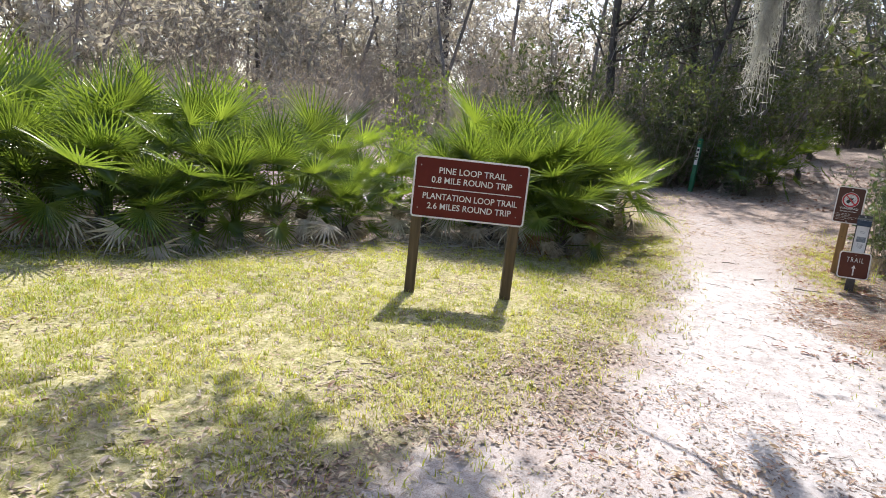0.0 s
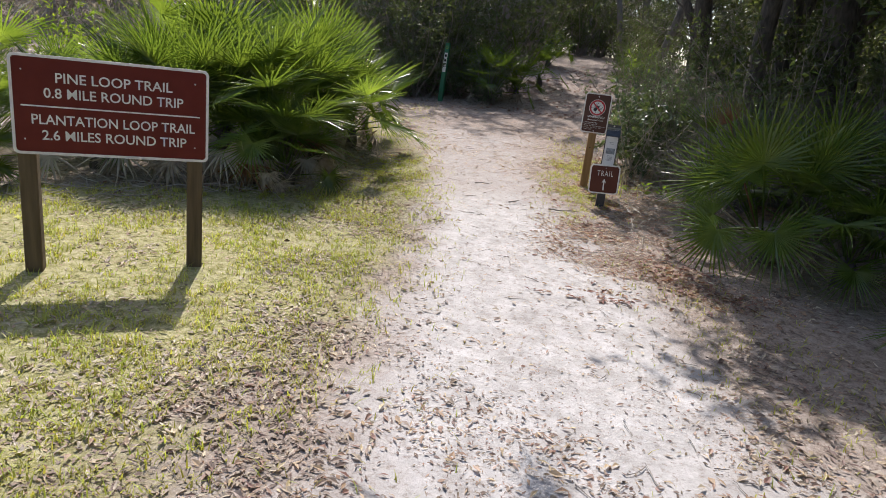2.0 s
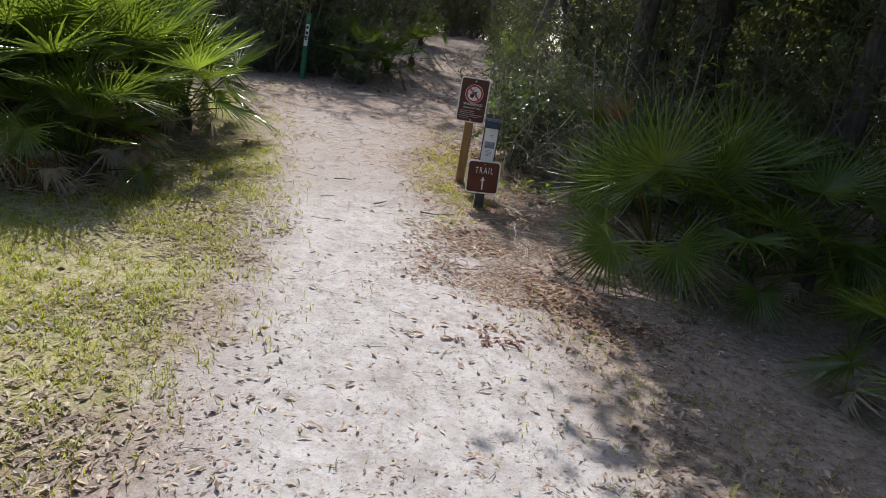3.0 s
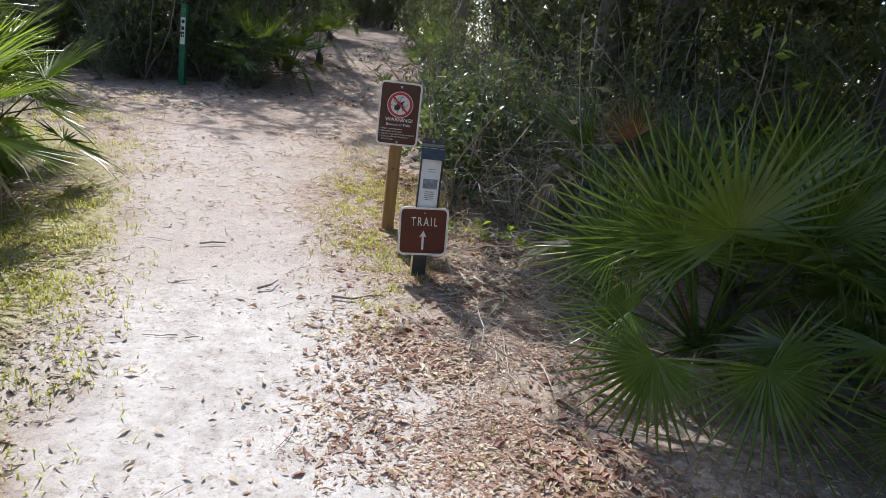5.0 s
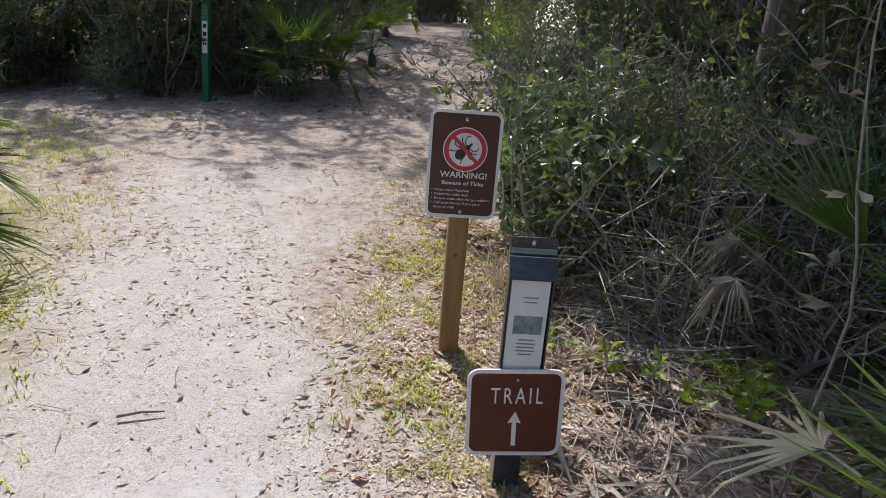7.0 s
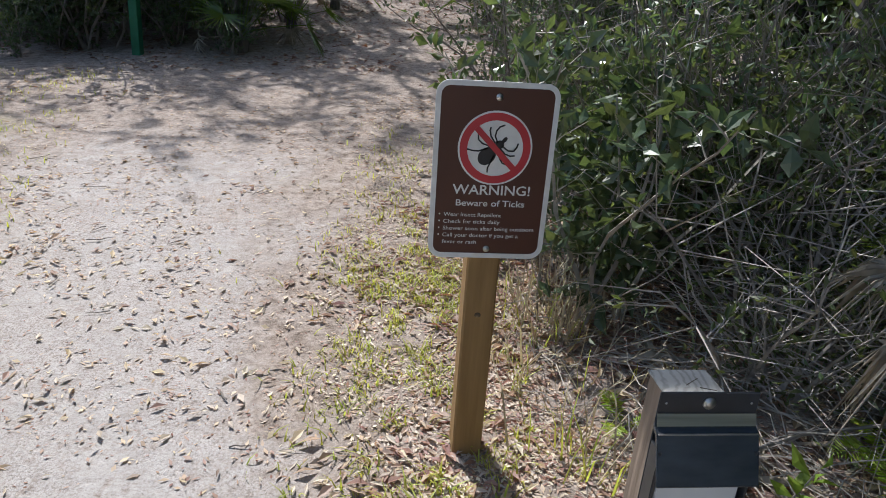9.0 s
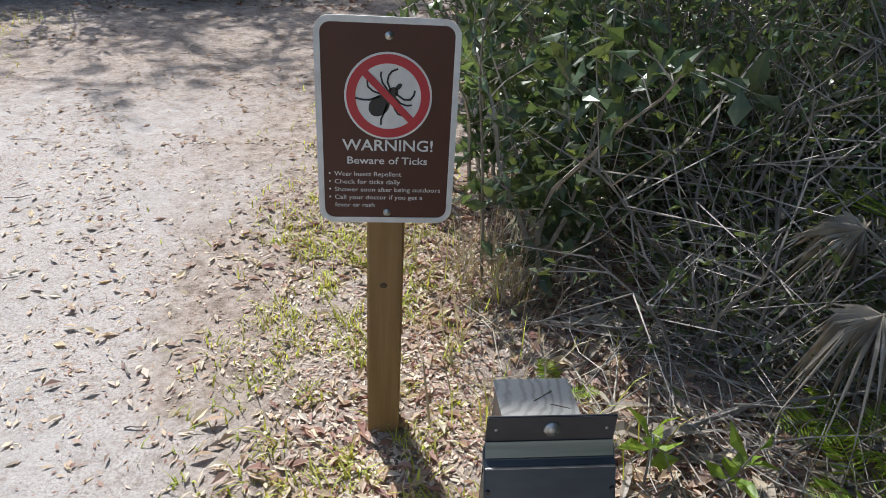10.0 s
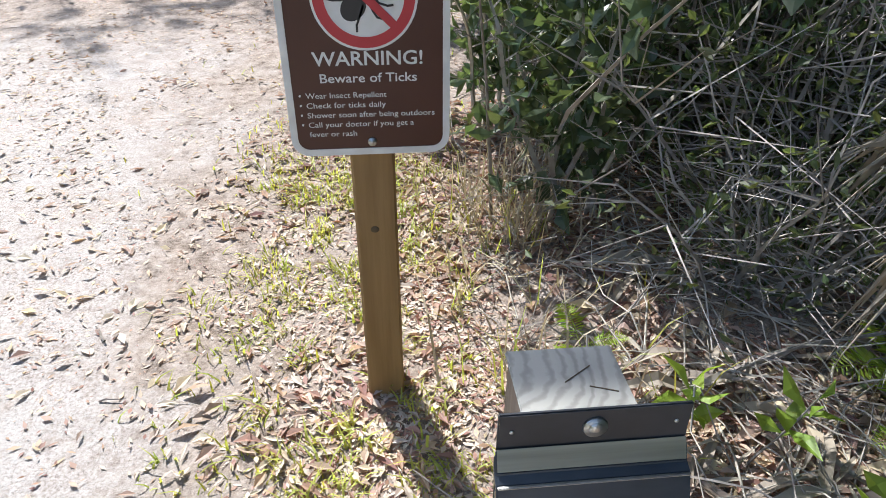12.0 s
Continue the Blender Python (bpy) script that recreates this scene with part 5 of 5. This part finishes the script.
def fallen(name, n, area, dens, lmin, lmax, material, label, seed, slim=(0.2, 0.5)):
    rng = np.random.default_rng(seed)
    x0, x1, y0, y1 = area
    x, y = rng.uniform(x0, x1, n), rng.uniform(y0, y1, n)
    clump = np.array([noise.noise((a * 1.7, b * 1.7, 7.3)) for a, b in zip(x, y)])
    keep = rng.random(n) < dens(x, y) * np.clip(0.5 + 1.8 * clump, 0.06, 1)
    x, y = x[keep], y[keep]
    k = len(x)
    z = np.array([level(a, b) for a, b in zip(x, y)]) - 0.02 * np.clip(trail_mask(x, y), 0, 0.6) + rng.uniform(0.002, 0.016, k)
    a = rng.uniform(0, 2 * np.pi, k)
    way = np.stack([np.cos(a), np.sin(a), rng.normal(scale=0.16, size=k)], 1)
    L = rng.uniform(lmin, lmax, k)
    W = L * rng.uniform(*slim, k)
    side = np.stack([-np.sin(a), np.cos(a), rng.normal(scale=0.3, size=k)], 1) * (W / 2)[:, None]
    P = np.stack([x, y, z], 1)
    up = np.array([0, 0, 1.0])
    cu = (rng.normal(scale=0.10, size=k) * L)[:, None] * up
    rows = []
    for r, wf, hh in ((0.0, 0.12, 0.0), (0.48, 1.0, 0.8), (1.0, 0.05, 0.0)):
        c = P + way * (L * (r - 0.5))[:, None] + cu * hh
        lift = up * (np.abs(W) * 0.28 * wf)[:, None]
        rows += [c - side * wf + lift, c, c + side * wf + lift]
    v = np.stack(rows, 1).reshape(-1, 3)
    f = []
    for i in range(k):
        o = i * 9
        for q in range(2):
            A, B = o + q * 3, o + q * 3 + 3
            f += [(A, A + 1, B + 1, B), (A + 1, A + 2, B + 2, B + 1)]
    tagged(new(name, mesh_of(name, v.tolist(), f, material)), label, "leaf litter", kind="stuff")


def swept(x, y):
    """Less lies on the most trodden part of the trail."""
    return 1 - 0.7 * np.clip(trail_mask(x, y) * 1.8, 0, 1) * np.interp(y, [2.5, 4.2, 7.6, 9.0], [0.4, 1, 1, 0.3])


def litter_density(x, y):
    verge = np.exp(-((x - 0.75) / 0.7) ** 2) * np.clip((y - 5.0) / 1.5, 0, 1)
    return np.clip(0.18 + 0.75 * verge + 0.25 * np.clip((y - 1) / 4, 0, 1) * np.clip(-trail_mask(x, y) * 2 + 0.6, 0, 1) - 0.18 * np.clip(trail_mask(x, y) * 2, 0, 0.6), 0, 1)


fallen("leaf_litter", 26000, (-5.5, 2.8, -0.4, 14.0), lambda x, y: litter_density(x, y) * swept(x, y), 0.02, 0.06, M_LITTER, "scattered tan and brown fallen leaves", 71)
fallen("pale_litter", 48000, (-6.5, 2.2, -0.4, 12.0), lambda x, y: np.clip(0.22 + 0.4 * litter_density(x, y) + 0.55 * np.exp(-((x + 1.25 + 0.05 * y) / 0.6) ** 2), 0, 1) * (0.4 + 0.6 * swept(x, y)) * np.interp(y, [7.5, 9.0], [1.0, 0.75]), 0.016, 0.05, M_LITTER_PALE, "scattered bleached fallen leaves", 74)
fallen("lawn_leaves", 22000, (-6.5, -0.3, -0.4, 10.0), lambda x, y: 0.85 * in_lawn(x, y) + 0.3 * np.exp(-(trail_mask(x, y) / 0.35) ** 2), 0.02, 0.055, M_LITTER_PALE, "dry tan leaves scattered over the lawn", 89)
fallen("dark_litter", 7500, (-5.5, 2.8, -0.4, 14.5), lambda x, y: (litter_density(x, y) * 0.55 + 0.05) * swept(x, y), 0.015, 0.05, M_LITTER_DARK, "scattered dark brown fallen leaves", 72)
fallen("rust_litter", 19000, (-0.3, 2.2, 5.6, 11.2), lambda x, y: np.exp(-((x - 0.85) / 0.6) ** 2), 0.025, 0.075, M_LITTER_RUST, "reddish-brown curled leaves beside the posts", 79)
fallen("trailside_litter", 15000, (-0.4, 2.0, 5.8, 11.2), lambda x, y: np.exp(-((x - 0.7) / 0.65) ** 2), 0.014, 0.06, M_LITTER, "thick bed of curled brown leaves beside the posts", 73)

fallen("palm_strips", 1500, (0.55, 1.6, 7.3, 9.2), lambda x, y: np.exp(-((x - 0.98) / 0.32) ** 2 - ((y - 8.3) / 0.6) ** 2), 0.12, 0.34, M_FROND_PALE, "bed of bleached dead palm strips beside the post", 85, (0.05, 0.11))
fallen("bleached_leaves", 4500, (-0.5, 1.4, 6.6, 11.0), lambda x, y: np.exp(-((x - 0.4) / 0.5) ** 2), 0.02, 0.06, M_LITTER_PALE, "bleached tan leaves lying flat beside the trail", 86, (0.2, 0.42))


def debris(name, n, area, dens, lmin, lmax, material, label, seed):
    """Small flat scraps of leaf and bark, trodden into the sand."""
    rng = np.random.default_rng(seed)
    x, y = rng.uniform(area[0], area[1], n), rng.uniform(area[2], area[3], n)
    clump = np.array([noise.noise((a * 3.0, b * 3.0, 11.3)) for a, b in zip(x, y)])
    keep = rng.random(n) < dens(x, y) * np.clip(0.5 + 1.2 * clump, 0.05, 1)
    x, y = x[keep], y[keep]
    k = len(x)
    z = np.array([level(a, b) for a, b in zip(x, y)]) - 0.02 * np.clip(trail_mask(x, y), 0, 0.6) + rng.uniform(0.001, 0.008, k)
    a = rng.uniform(0, 2 * np.pi, k)
    L = rng.uniform(lmin, lmax, k)
    W = L * rng.uniform(0.2, 0.5, k) / 2
    d = np.stack([np.cos(a), np.sin(a), rng.normal(scale=0.15, size=k)], 1)
    s = np.stack([-np.sin(a), np.cos(a), rng.normal(scale=0.3, size=k)], 1) * W[:, None]
    P = np.stack([x, y, z], 1)
    M = P + d * (L / 2)[:, None]
    v = np.stack([P, M - s, P + d * L[:, None], M + s], 1).reshape(-1, 3)
    tagged(new(name, mesh_of(name, v.tolist(), [(i, i + 3, i + 2, i + 1) for i in range(0, 4 * k, 4)], material)), label, "leaf litter", kind="stuff")


debris("trodden_scraps", 80000, (-2.8, 1.8, 1.0, 14.0), lambda x, y: 0.75 * swept(x, y), 0.006, 0.02, M_LITTER_RUST, "small dark scraps of leaf trodden into the sand", 77)
debris("pale_scraps", 60000, (-3.5, 1.8, 0.5, 14.0), lambda x, y: 0.75 * swept(x, y), 0.010, 0.035, M_LITTER, "small tan scraps of leaf on the sand", 78)

debris("shredded_litter", 95000, (-0.4, 1.6, 6.2, 11.0), lambda x, y: np.exp(-((x - 0.6) / 0.55) ** 2), 0.008, 0.03, M_LITTER_PALE, "mat of shredded tan leaf litter beside the posts", 87)
debris("shredded_bark", 75000, (-0.4, 1.6, 6.2, 11.0), lambda x, y: np.exp(-((x - 0.7) / 0.55) ** 2), 0.01, 0.035, M_LITTER_RUST, "mat of shredded reddish leaf litter beside the posts", 88)
blades("trailside_grass", 34000, (-0.3, 0.8, 7.4, 11.0), lambda x, y: 0.6 * np.exp(-((x - 0.24) / 0.30) ** 2) * np.clip((y - 7.4) / 0.6, 0, 1), 0.012, 0.045, 0.0028, M_GRASS, "low green grass tufts round the sign posts", 65, 1.0)

fallen("woodland_litter", 16000, (-7.0, 2.4, 14.0, 25.0), lambda x, y: np.clip((y - 14.2) / 1.2, 0, 1), 0.03, 0.09, M_LITTER_RUST, "reddish-brown leaf litter under the far woods", 94)
fallen("clearing_litter", 9000, (-5.5, 0.4, 9.5, 15.5), lambda x, y: np.full(np.shape(x), 0.5), 0.02, 0.055, M_LITTER, "curled tan leaves scattered over the clearing", 95)
fallen("trailhead_leaves", 9000, (-1.6, 2.4, 0.6, 4.8), lambda x, y: np.interp(y, [3.2, 4.8], [0.9, 0.0]), 0.02, 0.06, M_LITTER, "tan and brown leaves strewn over the near trail", 98)
debris("trailhead_scraps", 36000, (-1.6, 2.4, 0.6, 4.8), lambda x, y: np.interp(y, [3.2, 4.8], [0.9, 0.0]), 0.01, 0.035, M_LITTER_DARK, "brown leaf scraps strewn over the near trail", 99)


def verge_of(x, y):
    """The two untidy edges of the trail."""
    m = trail_mask(x, y)
    return np.exp(-((m + 0.15) / 0.45) ** 2) * np.clip((7.5 - y) / 1.0, 0, 1) * (0.75 + 0.25 * (x < 0.3))


fallen("verge_leaves", 26000, (-3.0, 2.6, 0.2, 7.5), verge_of, 0.02, 0.065, M_LITTER_PALE, "dry tan leaves along the edges of the trail", 91)
fallen("verge_dark_leaves", 11000, (-3.0, 2.8, 0.2, 7.5), verge_of, 0.02, 0.06, M_LITTER_DARK, "dark brown leaves along the edges of the trail", 92)
debris("verge_scraps", 60000, (-3.0, 2.8, 0.2, 7.5), verge_of, 0.01, 0.04, M_LITTER_DARK, "dark leaf scraps along the edges of the trail", 93)
blades("verge_tufts", 60000, (-2.4, 2.4, 0.6, 7.4), lambda x, y: 0.5 * verge_of(x, y), 0.012, 0.05, 0.003, M_GRASS, "sparse green grass tufts along the edges of the trail", 66, 1.0)


def strewn(name, n, area, dens, lmin, lmax, radius, material, label, seed, flat=0.12):
    """Fallen twigs and stalks lying about."""
    rng = np.random.default_rng(seed)
    hp = Heap()
    made = 0
    while made < n:
        x, y = rng.uniform(area[0], area[1]), rng.uniform(area[2], area[3])
        if rng.random() > dens(x, y):
            continue
        a = rng.uniform(0, 2 * math.pi)
        p = wander(rng, (x, y, 0), (math.cos(a), math.sin(a), 0), rng.uniform(lmin, lmax), 4, 0.16)
        p[:, 2] = [level(q[0], q[1]) - 0.012 * float(np.clip(trail_mask(q[0], q[1]), 0, 0.6)) for q in p] + np.abs(np.cumsum(rng.normal(scale=flat * lmax * 0.12, size=5))) + radius
        v, f = tube(p, np.linspace(radius, radius * 0.5, 5) * rng.uniform(0.6, 1.4), 4)
        hp.add(v, f)
        made += 1
    tagged(new(name, hp.mesh(name, material)), label, "twigs", kind="stuff")


fallen("thicket_litter", 9000, (0.8, 2.8, 8.2, 11.0), lambda x, y: np.clip((x - 0.7) / 0.3, 0, 1), 0.03, 0.085, M_LITTER, "curled brown leaves under the thicket edge", 96)
fallen("thicket_strips", 700, (0.9, 2.0, 8.2, 9.8), lambda x, y: np.full(np.shape(x), 0.8), 0.12, 0.38, M_FROND_DEAD, "grey strips of dead palm leaf under the thicket", 97, (0.05, 0.12))
strewn("fallen_twigs", 500, (-2.6, 1.6, 0.5, 14.0), lambda x, y: 0.3 + 0.7 * (x > 0.3), 0.04, 0.16, 0.0028, M_TWIG, "small dark fallen twigs on sand and litter", 75)
strewn("palm_debris", 420, (-6.9, -2.0, 2.4, 9.6), lambda x, y: math.exp(-((x - float(np.interp(y, [2.6, 4.7, 6.1, 7.2, 9.3], [-6.3, -4.9, -4.3, -2.75, -2.25]))) / 0.32) ** 2), 0.12, 0.5, 0.0045, M_TWIG_PALE, "dry fallen frond stalks under the palmettos", 80, 0.4)
fallen("shade_litter", 9000, (0.7, 3.6, 2.4, 8.0), lambda x, y: np.clip((x - 0.9) / 0.6, 0, 1) * 0.9, 0.02, 0.06, M_LITTER_DARK, "brown leaf litter in the shade of the thicket", 83)
fallen("hedge_litter", 7000, (-6.9, -1.8, 2.4, 9.6), lambda x, y: np.exp(-((x - np.interp(y, [2.6, 4.7, 6.1, 7.2, 9.3], [-6.4, -5.0, -4.4, -2.85, -2.35])) / 0.4) ** 2), 0.03, 0.09, M_LITTER_RUST, "brown dead leaves under the palmettos", 84)
strewn("dry_stalks", 620, (0.55, 2.2, 7.2, 10.8), lambda x, y: math.exp(-((x - 1.2) / 0.55) ** 2), 0.15, 0.55, 0.0028, M_TWIG_PALE, "bleached fallen stalks and twigs under the thicket", 76, 0.5)
blades("verge_grass", 2600, (0.3, 1.2, 8.6, 10.4), lambda x, y: 0.5 * np.exp(-((x - 0.72) / 0.22) ** 2 - ((y - 9.5) / 0.45) ** 2) + 0.3 * np.exp(-((x - 0.42) / 0.12) ** 2 - ((y - 9.08) / 0.12) ** 2), 0.06, 0.22, 0.003, M_GRASS, "tufts of taller grass at the thicket edge", 63, 0.5)
blades("verge_straw", 6500, (0.4, 1.3, 8.8, 10.6), lambda x, y: 0.6 * np.exp(-((x - 0.70) / 0.2) ** 2 - ((y - 9.75) / 0.4) ** 2), 0.08, 0.32, 0.003, M_STRAW, "tufts of dry straw-coloured grass at the thicket edge", 64, 0.7)


def fallen_branch(points, radius, label):
    """One larger stick lying on the ground, along places on it."""
    p = np.array([(x, y, level(x, y) + radius * 0.8 + h) for x, y, h in points])
    v, f = tube(p, np.linspace(radius, radius * 0.45, len(p)), 6)
    ob = new("fallen_stick", mesh_of("fallen_stick", v, f, M_TWIG))
    tagged(ob, label, "stick", "fallen sticks")


for pts, r in (([(-0.10, 7.93, 0), (0.02, 7.90, 0.006), (0.12, 7.97, 0.003), (0.20, 8.00, 0)], 0.008), ([(-0.98, 8.62, 0), (-0.90, 8.64, 0.008), (-0.82, 8.66, 0)], 0.007), ([(-0.52, 7.98, 0), (-0.45, 8.02, 0.01), (-0.42, 8.10, 0.004)], 0.008), ([(0.30, 8.72, 0), (0.45, 8.68, 0.012), (0.60, 8.58, 0.0)], 0.006), ([(0.85, 9.30, 0.02), (1.05, 9.45, 0.16), (1.30, 9.62, 0.34), (1.55, 9.85, 0.55)], 0.0026), ([(0.80, 9.85, 0.10), (1.0, 9.70, 0.35), (1.15, 9.60, 0.62)], 0.004), ([(1.02, 9.15, 0.0), (1.35, 9.22, 0.05), (1.75, 9.20, 0.12)], 0.009)):
    fallen_branch(pts, r, "bare grey stick lying by the trail")


def seedling(x, y, seed, h=0.26, n=9, leaf=0.085):
    rng = np.random.default_rng(seed)
    t = thing("seedling", pose(x, y, level(x, y)), "small seedling with yellow-green leaves among litter", "plant", "seedlings")
    st, lv = Heap(), Heap()
    p = wander(rng, (0, 0, -0.02), (0.1, 0, 1), h, 4, 0.15)
    v, f = tube(p, np.linspace(0.004, 0.002, 5), 5)
    st.add(v, f)
    at, way = [], []
    for i in range(n):
        a = 2.4 * i
        j = 2 + 2 * i / n
        b = min(int(j), 3)
        at.append(p[b] + (p[b + 1] - p[b]) * (j - b))
        way.append((math.cos(a), math.sin(a), 0.25 + 0.3 * i / n))
    lv.leaves(at, way, leaf, leaf * 0.55, rng)
    put("stalk", st.mesh("stalk", M_TWIG), t)
    put("foliage", lv.mesh("foliage", M_LEAF_LIGHT), t, None, "yellow-green pointed leaves")


for k, (x, y, h) in enumerate(((1.06, 8.92, 0.26), (0.94, 8.98, 0.20), (1.28, 8.74, 0.26), (1.38, 8.66, 0.24), (1.44, 8.78, 0.22))):
    seedling(x, y, 90 + k, h)


def tall_seedling(x, y, seed, h, n, leaf, lean, material, label):
    rng = np.random.default_rng(seed)
    t = thing("sapling", pose(x, y, level(x, y)), label, "sapling", "thin saplings")
    st, lv = Heap(), Heap()
    p = wander(rng, (0, 0, -0.03), (lean[0], lean[1], 1), h, 9, 0.06)
    v, f = tube(p, np.linspace(0.007, 0.0025, 10), 5)
    st.add(v, f)
    at, way = [], []
    for i in range(n):
        j = 3.5 + 5.4 * i / n
        b = min(int(j), 8)
        q = p[b] + (p[b + 1] - p[b]) * (j - b)
        a = 2.4 * i + rng.uniform(-0.5, 0.5)
        tw = wander(rng, q, (math.cos(a), math.sin(a), 0.5), rng.uniform(0.04, 0.16), 2, 0.2)
        v, f = tube(tw, [0.002, 0.0016, 0.001], 3)
        st.add(v, f)
        for _ in range(2):
            at.append(tw[-1])
            way.append((math.cos(a) + rng.normal(scale=0.4), math.sin(a) + rng.normal(scale=0.4), rng.uniform(-0.7, 0.5)))
    lv.leaves(at, way, leaf, leaf * 0.42, rng)
    put("stalk", st.mesh("stalk", M_TWIG), t)
    put("foliage", lv.mesh("foliage", material), t)


tall_seedling(1.36, 8.30, 301, 1.75, 16, 0.085, (0.02, 0.02), M_LEAF_GREY, "thin sapling with pale silvery leaves in front of the thicket")
tall_seedling(1.95, 7.75, 302, 1.85, 18, 0.08, (-0.22, -0.3), M_LEAF_LIGHT, "thin sapling with a few yellow-green leaves")
tall_seedling(0.66, 10.0, 303, 1.15, 12, 0.07, (-0.02, 0.0), M_LEAF, "thin pale-stemmed sapling beside the trail")


def fern(x, y, seed, n=4, size=0.34):
    rng = np.random.default_rng(seed)
    t = thing("fern", pose(x, y, level(x, y)), "bright green fern with feathery fronds", "fern", "ferns")
    for i in range(n):
        hp = Heap()
        a = 2 * math.pi * i / n + rng.uniform(-0.4, 0.4)
        k = 24
        s = np.linspace(0, 1, k)
        L = size * rng.uniform(0.8, 1.2)
        p = np.stack([np.cos(a) * L * s * 0.9, np.sin(a) * L * s * 0.9, L * (0.9 * s - 0.62 * s**2)], 1)
        v, f = tube(p, np.linspace(0.002, 0.0007, k), 3)
        hp.add(v, f)
        sd = np.array([-math.sin(a), math.cos(a), 0])
        for sg in (-1, 1):
            w = L * 0.30 * np.sin(np.pi * np.clip(s[3:], 0, 1) * 0.92 + 0.12)
            hp.leaves(p[3:], np.tile(sd * sg + np.array([math.cos(a), math.sin(a), 0]) * 0.35, (k - 3, 1)), w, w * 0.10 + 0.002, rng, simple=True)
        put("frond", hp.mesh("fern_frond", M_FERN), t)


for k, (x, y) in enumerate(((1.52, 8.92), (1.62, 9.10), (0.80, 9.32))):
    fern(x, y, 200 + k, n=4 if k < 2 else 3, size=0.24 if k != 2 else 0.14)
